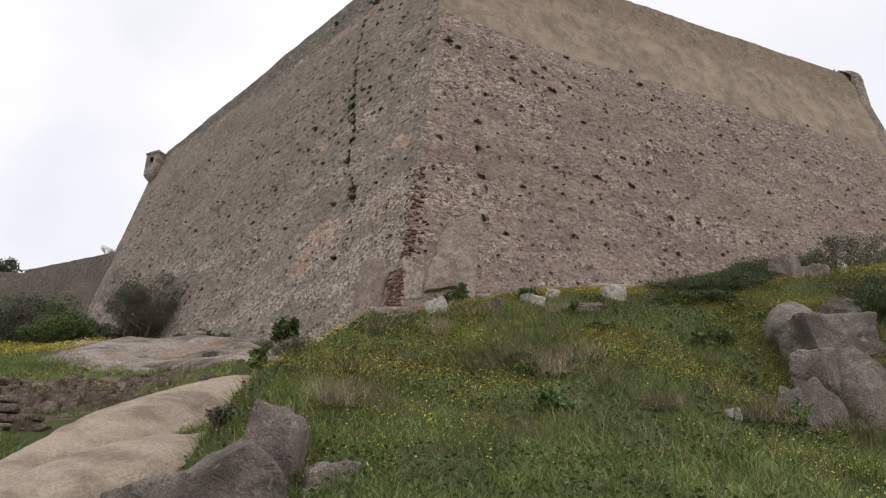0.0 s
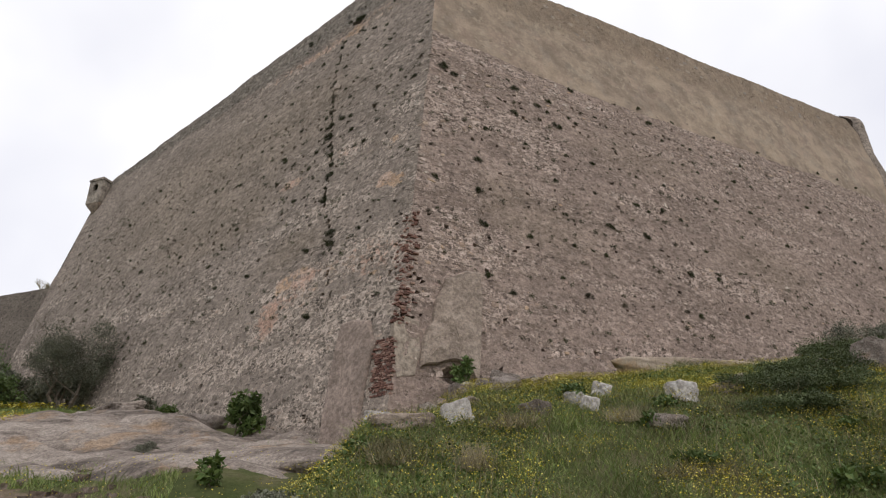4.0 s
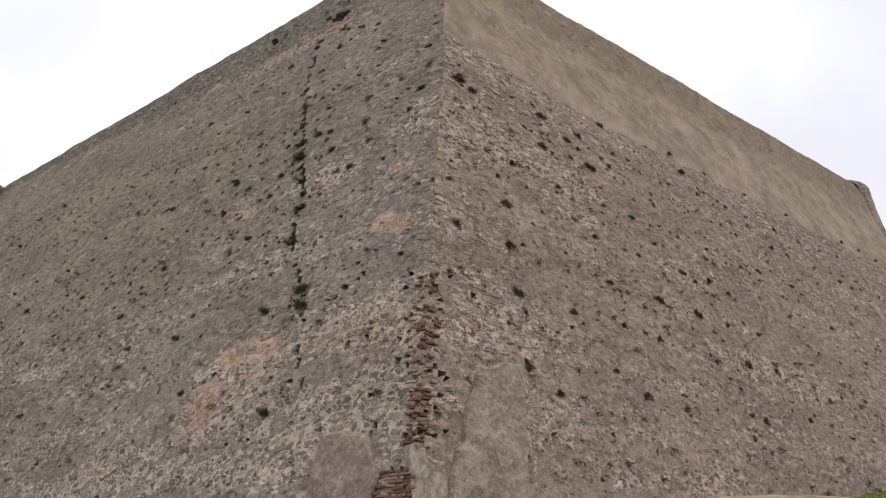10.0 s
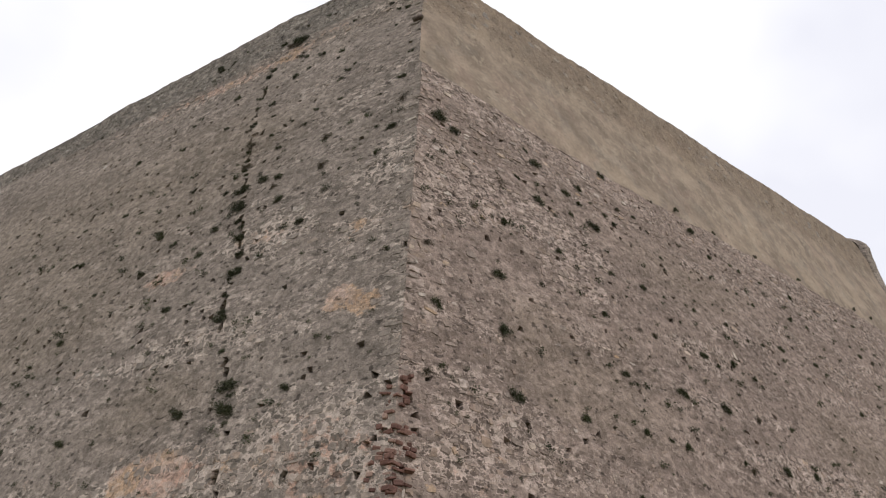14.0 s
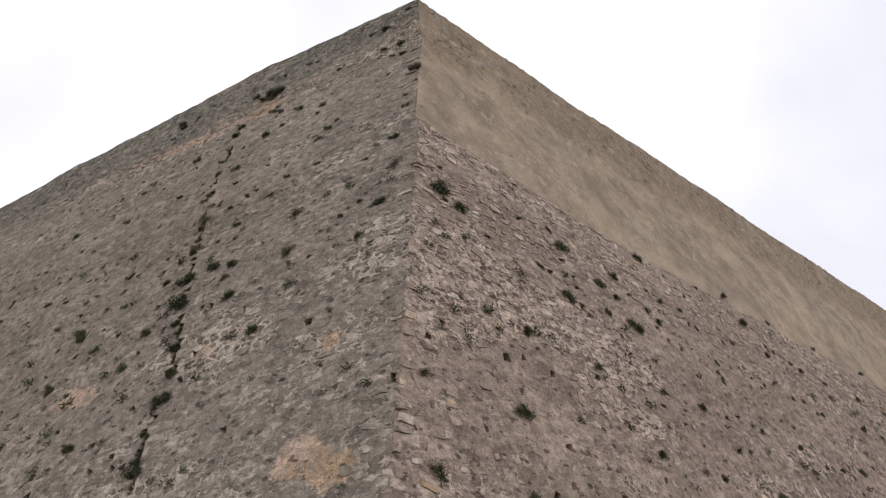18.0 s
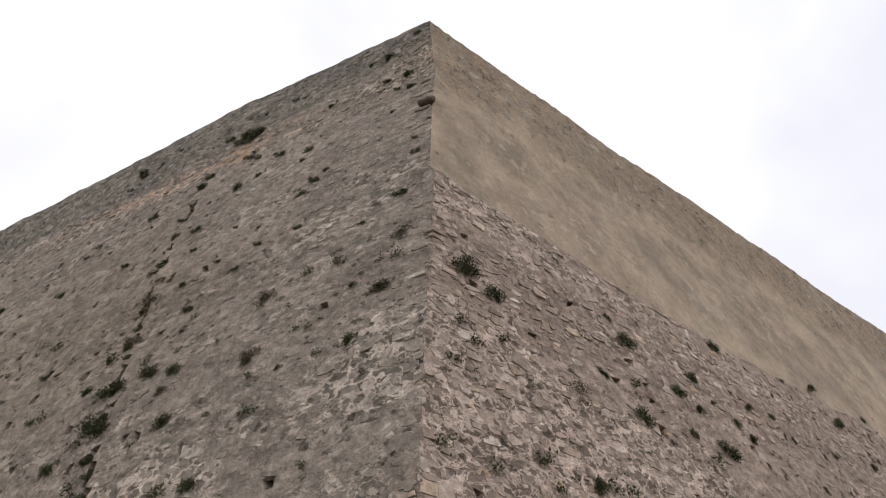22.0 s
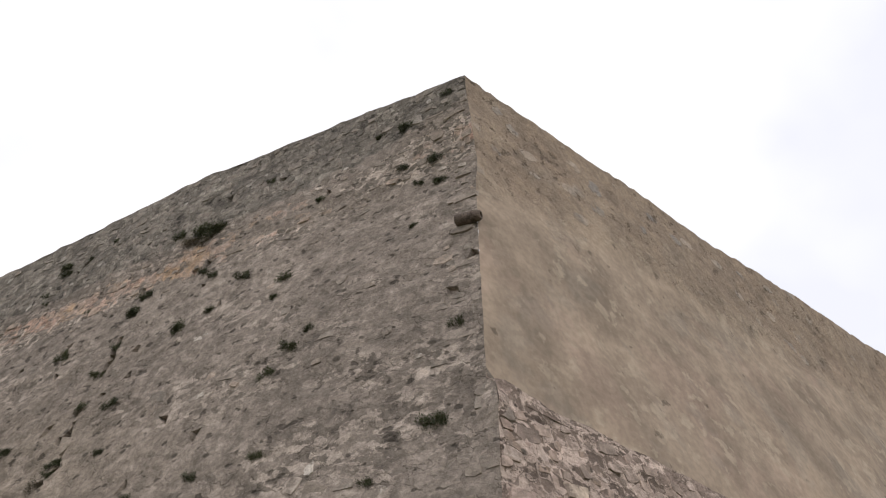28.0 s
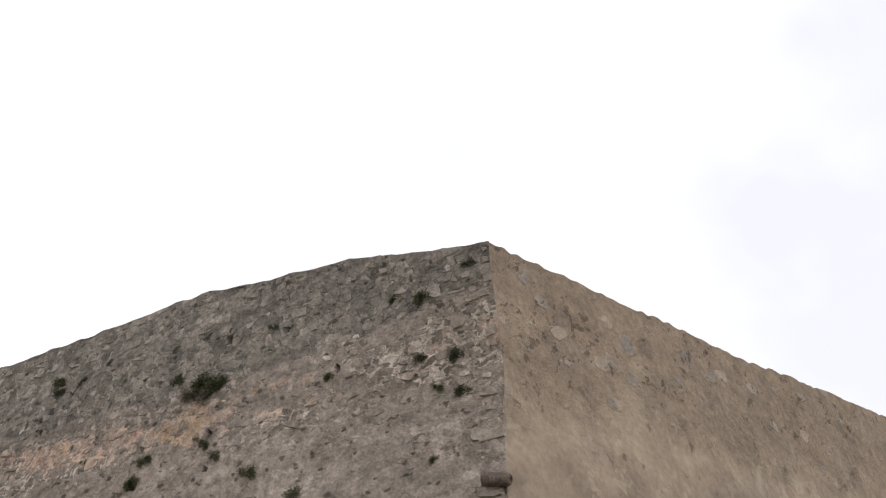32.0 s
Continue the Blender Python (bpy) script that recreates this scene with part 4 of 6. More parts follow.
# ---- helpers for rocks and plants ----
def rock(name, loc, size, turn, seed, material, label, category="rock", cuts=9, sub=4, bumpy=0.12, group="", tilt=(0, 0), cracks=0.0, blocky=1.0):
    """A boulder: a ball cut by random planes, then roughened."""
    r = random.Random(seed)
    bm = bmesh.new()
    bmesh.ops.create_icosphere(bm, subdivisions=sub, radius=1.0)
    planes = []
    for _ in range(cuts):
        n = Vector((r.gauss(0, 1), r.gauss(0, 1), r.gauss(0, 0.8))).normalized()
        planes.append((n, r.uniform(0.42, 0.8) if cuts > 7 else r.uniform(0.6, 0.9)))
    for v in bm.verts:
        if blocky < 1:
            v.co = Vector([math.copysign(abs(c) ** blocky, c) for c in v.co]) * (0.62 + 0.38 * blocky)
        for n, d in planes:
            over = v.co.dot(n) - d
            if over > 0:
                v.co -= n * over * (0.97 if cuts > 7 else 0.85)
        o = v.co * 1.7 + Vector((seed * 3.1, 0, 0))
        v.co *= 1 + bumpy * (noise.noise(o) + 0.5 * noise.noise(o * 2.7) + 0.25 * noise.noise(o * 6.1))
        if cracks:
            q = Vector((v.co.x * size[0] * 0.45, v.co.y * size[1] * 0.8, seed * 1.7))
            v.co.z -= cracks * max(0.0, 1 - 7 * abs(noise.noise(q)))
            v.co.z -= cracks * 0.5 * max(0.0, 1 - 6 * abs(noise.noise(q * 2.3)))
        v.co = Vector((v.co.x * size[0], v.co.y * size[1], v.co.z * size[2]))
    bmesh.ops.rotate(bm, verts=bm.verts, cent=(0, 0, 0), matrix=Euler((radians(tilt[0]), radians(tilt[1]), radians(turn))).to_matrix())
    ob = part(name, bm, material, smooth=cuts <= 7 and blocky > 0.65)
    ob.location = loc
    return tagged(ob, label, category, group)


def block_rock(name, loc, size, turn, seed, material, label, category="rock", group="", tilt=(0, 0), worn=0.16, fine=4, taper=0.0, peak=0.0):
    """An angular block: a skewed box with worn edges and a rough, pitted skin."""
    r = random.Random(seed)
    bm = bmesh.new()
    bmesh.ops.create_cube(bm, size=2.0)
    for v in bm.verts:
        v.co = Vector([c * r.uniform(0.72, 1.1) for c in v.co])
        v.co.z *= 1 - taper * v.co.x
        v.co.x *= 1 - peak * (v.co.z + 1)
    bmesh.ops.bevel(bm, geom=bm.edges[:], offset=worn, segments=2, profile=0.6, affect="EDGES")
    bmesh.ops.triangulate(bm, faces=bm.faces)
    for _ in range(fine):
        bmesh.ops.subdivide_edges(bm, edges=[e for e in bm.edges if e.calc_length() > 0.13], cuts=1)
        bmesh.ops.triangulate(bm, faces=[f for f in bm.faces if len(f.verts) > 3])
    for v in bm.verts:
        o = v.co * 1.1 + Vector((seed * 3.7, 0, 0))
        v.co *= 1 + 0.16 * noise.noise(o) + 0.07 * noise.noise(o * 2.6) + 0.025 * noise.noise(o * 6.3) - 0.05 * max(0.0, 1 - 8 * abs(noise.noise(o * 1.6)))
        v.co = Vector((v.co.x * size[0], v.co.y * size[1], v.co.z * size[2]))
    bmesh.ops.rotate(bm, verts=bm.verts, cent=(0, 0, 0), matrix=Euler((radians(tilt[0]), radians(tilt[1]), radians(turn))).to_matrix())
    ob = part(name, bm, material, smooth=True)
    ob.location = loc
    return tagged(ob, label, category, group)


def leaf_cloud(count, radii, size, seed, clumps=14, flat=0.5, low=-0.6):
    """Points and faces of a crown: small leaf blades gathered in uneven clumps."""
    r = np.random.default_rng(seed)
    cc = r.normal(size=(clumps, 3))
    cc /= np.linalg.norm(cc, axis=1)[:, None]
    cc *= r.uniform(0.35, 0.8, (clumps, 1))
    cc[:, 2] = np.maximum(cc[:, 2], low)
    cr = r.uniform(0.18, 0.42, clumps)
    which = r.integers(0, clumps, count)
    q = r.normal(size=(count, 3))
    q /= np.linalg.norm(q, axis=1)[:, None]
    p = (cc[which] + q * cr[which, None] * r.uniform(0.5, 1.08, (count, 1))) * np.array(radii)
    a = r.normal(size=(count, 3))
    a /= np.linalg.norm(a, axis=1)[:, None]
    b = np.cross(a, r.normal(size=(count, 3)))
    b /= np.linalg.norm(b, axis=1)[:, None]
    ln = size * r.uniform(0.6, 1.4, (count, 1))
    w = ln * flat * 0.5
    v = np.stack([p, p + a * ln * 0.5 + b * w, p + a * ln, p + a * ln * 0.5 - b * w], 1)
    return v.reshape(-1, 3), (np.arange(count)[:, None] * 4 + np.arange(4)[None])


def stem_mesh(bm, a, b, r0, r1, sides=6):
    a, b = Vector(a), Vector(b)
    d = (b - a).normalized()
    x = d.orthogonal().normalized()
    y = d.cross(x)
    ra = [bm.verts.new(a + (x * math.cos(t) + y * math.sin(t)) * r0) for t in [i * math.tau / sides for i in range(sides)]]
    rb = [bm.verts.new(b + (x * math.cos(t) + y * math.sin(t)) * r1) for t in [i * math.tau / sides for i in range(sides)]]
    for i in range(sides):
        bm.faces.new((ra[i], ra[(i + 1) % sides], rb[(i + 1) % sides], rb[i]))
    return b


def shrub(name, loc, radii, count, leaf, seed, material, label, category="shrub", stems=5, clumps=16, group=""):
    """A bush on several tapered stems with a ragged crown."""
    base = tagged(new(name), label, category, group)
    base.location = loc
    r = random.Random(seed)
    for k in range(stems):
        bm = bmesh.new()
        p = Vector((r.uniform(-0.15, 0.15) * radii[0], r.uniform(-0.15, 0.15) * radii[1], -0.15))
        rad = 0.035 * radii[2] + 0.01
        for j in range(4):
            q = p + Vector((r.uniform(-0.25, 0.25) * radii[0], r.uniform(-0.25, 0.25) * radii[1], radii[2] * r.uniform(0.28, 0.45)))
            stem_mesh(bm, p, q, rad, rad * 0.7)
            stem_mesh(bm, q, q + Vector((r.uniform(-0.4, 0.4) * radii[0], r.uniform(-0.4, 0.4) * radii[1], radii[2] * 0.3)), rad * 0.5, rad * 0.2, 4)
            p, rad = q, rad * 0.7
        part("stem", bm, M_TWIG, base, "thin grey-brown stem")
    v, f = leaf_cloud(count, radii, leaf, seed, clumps)
    v = v + np.array([0, 0, radii[2] * 0.95])
    piece("crown", v, f, material, base)
    return base


def gz(x, y):
    return float(ground_z(np.array(x), np.array(y)))


# ---- sentry boxes ----
def box_bm(bm, x0, x1, y0, y1, z0, z1, taper=0.0):
    vs = [bm.verts.new((x, y, z)) for z, k in ((z0, taper), (z1, 0)) for x, y in ((x0 + k, y0 + k), (x1 - k, y0 + k), (x1 - k, y1 - k), (x0 + k, y1 - k))]
    for q in ((3, 2, 1, 0), (4, 5, 6, 7), (0, 1, 5, 4), (1, 2, 6, 5), (2, 3, 7, 6), (3, 0, 4, 7)):
        bm.faces.new([vs[i] for i in q])


M_BOX = simple("pale_weathered_render", ((0.3, (0.17, 0.145, 0.12)), (0.5, (0.27, 0.232, 0.195)), (0.65, (0.36, 0.315, 0.265))), 2.6, 9)
sentry = tagged(new("sentry_box"), "small square stone sentry box jutting from the wall's end", "sentry box")
sentry.matrix_basis = pose(float(WEST_END[0] + 0.25), float(WEST_END[1] - 0.55), 25.5, 0, 0, 66) @ Matrix.Diagonal((0.66, 0.66, 0.84, 1))
W = 0.85
for nm, x0, x1, y0, y1, z0, z1 in (("front_wall", -W, W, -W, -W + 0.2, 0, 2.0),
                                   ("pier", -W, -W + 0.2, -W + 0.2, -0.3, 0, 2.0), ("pier", -W, -W + 0.2, 0.3, W, 0, 2.0), ("sill", -W, -W + 0.2, -0.3, 0.3, 0, 1.1), ("lintel", -W, -W + 0.2, -0.3, 0.3, 1.65, 2.0),
                                   ("side_wall", W - 0.2, W, -W + 0.2, W, 0, 2.0), ("back_wall", -W + 0.2, W - 0.2, W - 0.2, W, 0, 2.0)):
    bm = bmesh.new()
    box_bm(bm, x0, x1, y0, y1, z0, z1)
    part(nm, bm, M_BOX, sentry)
bm = bmesh.new()
box_bm(bm, -W - 0.08, W + 0.08, -W - 0.08, W + 0.08, 2.0, 2.14)
roof = part("roof", bm, M_BOX, sentry, "low flat roof slab")
bm = bmesh.new()
box_bm(bm, -W + 0.1, W - 0.1, -W + 0.1, W - 0.1, 2.14, 2.3)
part("cap", bm, M_BOX, roof)
bm = bmesh.new()
box_bm(bm, -W, W, -W, W, -0.35, 0.0, 0.22)
corbel = part("corbel", bm, M_TANROCK, sentry, "stepped corbel, broken at one side")
bm = bmesh.new()
box_bm(bm, -W + 0.24, W - 0.24, -W + 0.24, W - 0.24, -0.7, -0.35, 0.3)
part("corbel_step", bm, M_TANROCK, corbel)

turret = tagged(new("round_turret"), "ruined hollow round stone turret at the wall's far end", "turret")
tc = APEX + D_S * 29.15 - N_S * 0.95
turret.matrix_basis = pose(float(tc[0]), float(tc[1]), 0)
ta = math.atan2(D_S[1], D_S[0])
bm = bmesh.new()
SEG, LEV = 40, 18
shell = []
for inset in (0.0, 0.28):
    grid = []
    for i in range(SEG + 1):
        a = i / SEG * math.tau
        back = max(0.0, math.sin(a - ta))
        out = max(0.0, math.cos(a - ta))
        top = 26.7 + 3.3 * max(back, 0.9 * out) ** 0.22 + 0.12 * noise.noise((math.cos(a) * 4, math.sin(a) * 4, 2))
        col = []
        for k in range(LEV + 1):
            z = 19.0 + (top - 19.0) * (k / LEV) ** 0.5
            reach = 0.9 + float(out_coat(z)) - float(out_coat(28.7))
            rad = reach + (1.5 + 0.22 * max(0.0, 26.6 - z) - reach) * max(out, back) ** 0.7 - inset + 0.05 * noise.noise((math.cos(a) * 3, math.sin(a) * 3, z * 2))
            rad -= 1.0 * max(0.0, z - 28.9) ** 1.6
            col.append(bm.verts.new((rad * math.cos(a), rad * math.sin(a), z)))
        grid.append(col)
    shell.append(grid)
for g, grid in enumerate(shell):
    for i in range(SEG):
        for k in range(LEV):
            bm.faces.new((grid[i][k], grid[i + 1][k], grid[i + 1][k + 1], grid[i][k + 1]))
for i in range(SEG):
    bm.faces.new((shell[0][i][LEV], shell[0][i + 1][LEV], shell[1][i + 1][LEV], shell[1][i][LEV]))
bmesh.ops.remove_doubles(bm, verts=bm.verts, dist=0.002)
bmesh.ops.recalc_face_normals(bm, faces=bm.faces)
part("shell", bm, M_WEST, turret)

# ---- corner details ----
spout = tagged(new("drain_spout"), "short round terracotta drain spout in the wall's corner", "drain spout")
bm = bmesh.new()
prof = ((-0.30, 0.105), (-0.02, 0.11), (0.0, 0.118), (0.02, 0.118), (0.03, 0.108), (0.11, 0.10), (0.16, 0.075), (0.165, 0.05))
rings = [[bm.verts.new((p, rr * math.cos(t), rr * math.sin(t))) for t in [i * math.tau / 20 for i in range(20)]] for p, rr in prof]
for a, b in zip(rings, rings[1:]):
    for i in range(20):
        bm.faces.new((a[i], b[i], b[(i + 1) % 20], a[(i + 1) % 20]))
inner_ring = [bm.verts.new((0.04, 0.045 * math.cos(t), 0.045 * math.sin(t))) for t in [i * math.tau / 20 for i in range(20)]]
for i in range(20):
    bm.faces.new((rings[-1][i], inner_ring[i], inner_ring[(i + 1) % 20], rings[-1][(i + 1) % 20]))
bm.faces.new(inner_ring)
bmesh.ops.recalc_face_normals(bm, faces=bm.faces)
part("pipe", bm, M_TERRA, spout, smooth=True)
spout.matrix_basis = pose(-0.10, 25.56, 25.86, 0, 6, -42) @ Matrix.Scale(0.68, 4)

# natural rock and blocks built into the foot of the corner
def face_block(name, side, outline, front, back, seed, material, parent, label, rough=0.09):
    """A slab of rock set in a face: an outline in (along, height), standing proud of it."""
    n = len(outline)
    rows = []
    r = random.Random(seed)
    for k, off in ((1.0, back), (1.0, front * 0.5), (0.96, front), (0.6, front * 1.12), (0.3, front * 1.1)):
        cs, cz = sum(p[0] for p in outline) / n, sum(p[1] for p in outline) / n
        ring = []
        for i in range(n):
            for t in (0, 0.33, 0.67):
                a, b = outline[i], outline[(i + 1) % n]
                s, z = a[0] * (1 - t) + b[0] * t, a[1] * (1 - t) + b[1] * t
                s, z = cs + (s - cs) * k + 0.07 * noise.noise((s * 2.3, z * 2.3, seed)), cz + (z - cz) * k + 0.07 * noise.noise((s * 2.3, z * 2.3, seed + 9))
                o = off + (rough * (noise.noise((s * 1.6 + seed, z * 1.6, 0)) + 0.6 * noise.noise((s * 4 + seed, z * 4, 0))) if off > 0 else 0)
                ring.append(tuple(on_face(side, s, z, o, False).tolist()))
        rows.append(ring)
    m = 3 * n
    vs = [p for ring in rows for p in ring]
    fs = [[k * m + i, k * m + (i + 1) % m, (k + 1) * m + (i + 1) % m, (k + 1) * m + i] for k in range(len(rows) - 1) for i in range(m)]
    fs.append([(len(rows) - 1) * m + i for i in range(m)])
    if side == "w":
        fs = [q[::-1] for q in fs]
    return piece(name, vs, fs, material, parent, label)


face_block("rock_slab", "s", ((-2.2, 8.75), (-1.7, 8.85), (-1.2, 9.05), (-0.75, 9.0), (-0.4, 8.4), (0.0, 10.7), (0.14, 12.15), (-0.4, 12.1), (-1.13, 11.7), (-1.5, 10.9), (-1.75, 10.2), (-2.1, 9.5)), 0.17, -0.3, 3, M_TANROCK, wall_south, "flat tan rock slab with one straight edge", 0.05)
face_block("rock_slab", "w", ((-1.2, 6.9), (-0.8, 6.6), (0.1, 6.7), (0.28, 7.6), (0.4, 8.8), (0.5, 10.45), (-0.1, 10.5), (-0.7, 10.3), (-1.15, 9.5), (-1.1, 8.3)), 0.13, -0.3, 5, M_PINKROCK, wall_west, "smooth pinkish rock slab at the wall's foot", 0.04)
face_block("render_patch", "s", ((-2.92, 8.4), (-2.35, 8.5), (-2.15, 9.1), (-2.12, 10.1), (-2.5, 10.25), (-2.9, 10.0)), 0.012, -0.3, 8, M_CREAM, wall_south, "cream lime patch on the eroded corner", 0.03)

# red brick showing in the eroded corner
br = random.Random(5)
bm = bmesh.new()
box_bm(bm, -0.10, 0.10, -0.06, 0.06, -0.026, 0.026)
bmesh.ops.bevel(bm, geom=bm.edges[:], offset=0.008, segments=1, affect="EDGES")
brick_me = bpy.data.meshes.new("brick")
bm.to_mesh(brick_me)
bm.free()
brick_me.materials.append(M_BRICK)
for side, z0, z1, wide, neat in (("s", 9.9, 14.1, 0.5, 0), ("w", 7.9, 9.6, 0.75, 1), ("w", 10.0, 13.8, 0.34, 0)):
    z = z0
    while z < z1:
        e = float(corner(np.array(z))[1 if side == "s" else 0])
        s = e + br.uniform(0.0, 0.12)
        ragged = 0.35 + 0.9 * float(vnoise(np.array(z / 0.45), np.array(0.0), 88 if side == "s" else 89))
        while s < e + wide * (br.uniform(0.85, 1.1) if neat else ragged * br.uniform(0.6, 1.1)):
            if br.random() < (0.9 if neat else 0.62):
                p = on_face(side, s, z, br.uniform(-0.03, 0.015) if neat else br.uniform(-0.07, 0.02), False)
                ob = new("brick", brick_me)
                ob.parent = wall_south if side == "s" else wall_west
                turn = 4 if neat else 18
                ob.matrix_basis = pose(float(p[0]), float(p[1]), float(p[2]), br.uniform(-turn, turn), br.uniform(-turn, turn) * 0.7, (23 if side == "s" else -42) + br.uniform(-turn, turn)) @ Matrix.Diagonal((br.uniform(0.35, 1.0), br.uniform(0.7, 1.1), br.uniform(0.8, 1.2) if neat else br.uniform(0.6, 1.7), 1))
            s += br.uniform(0.13, 0.19) if neat else br.uniform(0.09, 0.19)
        z += br.uniform(0.058, 0.068) if neat else br.uniform(0.06, 0.10)

# ---- plants in the wall ----
def tuft_mesh(name, seed, count, material, droop=0.1):
    """A compact cushion of small leaves on a few short stems, growing out of a joint."""
    r = np.random.default_rng(seed)
    lobes = np.stack([r.normal(0, 0.27, 7), -np.abs(r.normal(0.16, 0.10, 7)), r.normal(-droop, 0.15, 7)], 1)
    which = r.integers(0, 7, count)
    a = r.normal(size=(count, 3))
    a /= np.linalg.norm(a, axis=1)[:, None]
    p = lobes[which] + a * r.uniform(0.03, 0.27, (count, 1))
    d = a + r.normal(0, 0.5, (count, 3)) + np.array([0, -0.3, 0.1])
    d /= np.linalg.norm(d, axis=1)[:, None]
    side = np.cross(d, r.normal(size=(count, 3)))
    side /= np.linalg.norm(side, axis=1)[:, None]
    ln = r.uniform(0.05, 0.12, (count, 1))
    v = np.stack([p, p + d * ln * 0.5 + side * ln * 0.22, p + d * ln, p + d * ln * 0.5 - side * ln * 0.22], 1).reshape(-1, 3)
    return mesh_of(name, v, np.arange(count)[:, None] * 4 + np.arange(4)[None], material)


TUFTS = [tuft_mesh("crown", 40 + i, 1500, M_WALLPLANT) for i in range(4)] + [tuft_mesh("crown", 50 + i, 1100, M_DRYPLANT, 0.35) for i in range(2)]
LABELS = ("dark green tuft growing from the stone joints", "withered grey-brown tuft hanging from the stone joints")


def plant_on(side, s, z, k, seed):
    r = random.Random(seed)
    i = r.randrange(4) if r.random() < 0.8 else 4 + r.randrange(2)
    s = max(s, float(corner(np.array(z))[0 if side == "w" else 1]) + 0.06)
    p = on_face(side, s, z, -0.02)
    ob = tagged(new("wall_plant"), LABELS[i // 4], "wall plant", "plants growing in the bastion wall")
    new("crown", TUFTS[i]).parent = ob
    size = (0.0, 0.0, 0.17, 0.23, 0.30, 0.44)[k] * r.uniform(0.85, 1.2)
    ob.matrix_basis = pose(float(p[0]), float(p[1]), float(p[2]), r.uniform(-15, 15), r.uniform(-25, 25), -42 if side == "w" else 23) @ Matrix.Diagonal((size, size * 0.8, size * r.uniform(0.8, 1.1), 1))


PLANTS_W_HIGH = ((4.7, 27.8, 5), (4.45, 27.72, 5), (4.95, 27.7, 4), (4.7, 27.62, 4), (5.5, 26.7, 3), (4.2, 25.6, 3), (3.4, 26.3, 3), (2.0, 24.6, 3), (1.8, 24.8, 2), (3.8, 25.8, 2), (2.6, 25.6, 2), (4.9, 22.8, 5), (5.4, 24.6, 3), (5.6, 25.2, 2),
                 (4.8, 24.5, 3), (3.5, 23.0, 2), (0.6, 22.7, 2), (-0.1, 24.3, 2), (0.7, 26.2, 2), (3.6, 28.5, 2), (2.4, 27.5, 2), (1.5, 28.5, 2), (8.3, 28.2, 3), (8.3, 24.0, 3), (2.7, 23.1, 2),
                 (5.3, 27.9, 3), (7.1, 28.5, 2), (8.4, 28.4, 3), (8.5, 27.7, 3), (1.0, 28.4, 3), (0.3, 28.7, 3), (0.5, 27.5, 3), (6.9, 26.8, 2), (4.4, 26.8, 2), (4.1, 26.6, 3))
PLANTS_W_LOW = ((4.7, 21.7, 4), (3.7, 20.7, 4), (4.2, 19.9, 5), (2.9, 19.7, 3), (4.4, 20.6, 5), (3.7, 22.0, 3), (3.5, 21.5, 2), (1.9, 21.7, 4), (1.8, 20.5, 4), (1.2, 20.1, 2), (0.2, 20.3, 3),
                (0.4, 21.3, 2), (-0.1, 22.2, 4), (0.0, 23.2, 3), (5.0, 20.7, 3), (3.2, 20.3, 3), (6.6, 21.4, 3), (2.4, 14.5, 5), (2.2, 14.0, 5), (3.5, 14.1, 4), (0.9, 14.2, 3), (3.3, 16.3, 4),
                (5.3, 17.0, 3), (10.2, 19.8, 3), (7.1, 18.6, 3), (7.0, 19.8, 3), (9.0, 16.9, 3), (7.3, 15.6, 3), (13.3, 16.8, 3), (9.0, 14.0, 3), (5.6, 12.1, 3), (2.4, 11.2, 4))
PLANTS_W_EDGE = ((0.74, 27.09, 2), (0.41, 27.01, 3), (1.01, 27.53, 2), (2.56, 25.95, 3), (2.22, 24.26, 3), (1.92, 23.2, 2), (7.7, 28.33, 2), (5.57, 26.38, 3), (5.34, 23.57, 4), (5.28, 23.75, 3), (6.47, 24.14, 3),
                 (4.46, 23.74, 2), (6.69, 25.81, 3), (3.01, 22.64, 2), (-0.06, 21.1, 3), (3.18, 20.61, 3), (4.16, 22.71, 2), (8.38, 27.47, 2), (8.11, 25.42, 2), (8.32, 25.15, 2))
PLANTS_W_CRACK = ((4.05, 19.34, 2), (3.82, 18.75, 3), (3.51, 18.13, 4), (3.46, 17.61, 4), (1.96, 18.65, 3), (6.32, 19.34, 3), (5.09, 18.61, 3), (10.46, 24.31, 3), (4.82, 19.36, 3), (8.62, 21.3, 2), (8.17, 20.36, 2), (6.11, 20.4, 2))
PLANTS_S_HIGH = ((-0.2, 21.5, 5), (0.2, 21.2, 4), (3.0, 21.5, 5), (2.8, 21.9, 2), (6.1, 22.6, 4), (4.7, 21.4, 4), (4.0, 20.9, 4), (1.4, 20.3, 5), (2.8, 20.1, 4), (2.2, 20.6, 2), (4.5, 20.7, 3),
                 (5.6, 20.8, 3), (4.9, 20.1, 5), (5.9, 20.6, 3), (8.0, 22.2, 2), (10.4, 22.2, 4), (9.2, 21.2, 3), (10.9, 21.3, 3), (12.6, 21.3, 3), (1.3, 18.7, 4), (3.0, 18.5, 3), (20.6, 19.8, 4), (14.8, 20.0, 3),
                 (6.36, 21.4, 3), (5.09, 21.04, 2), (4.02, 20.15, 2), (7.81, 20.09, 2), (7.65, 21.03, 2))
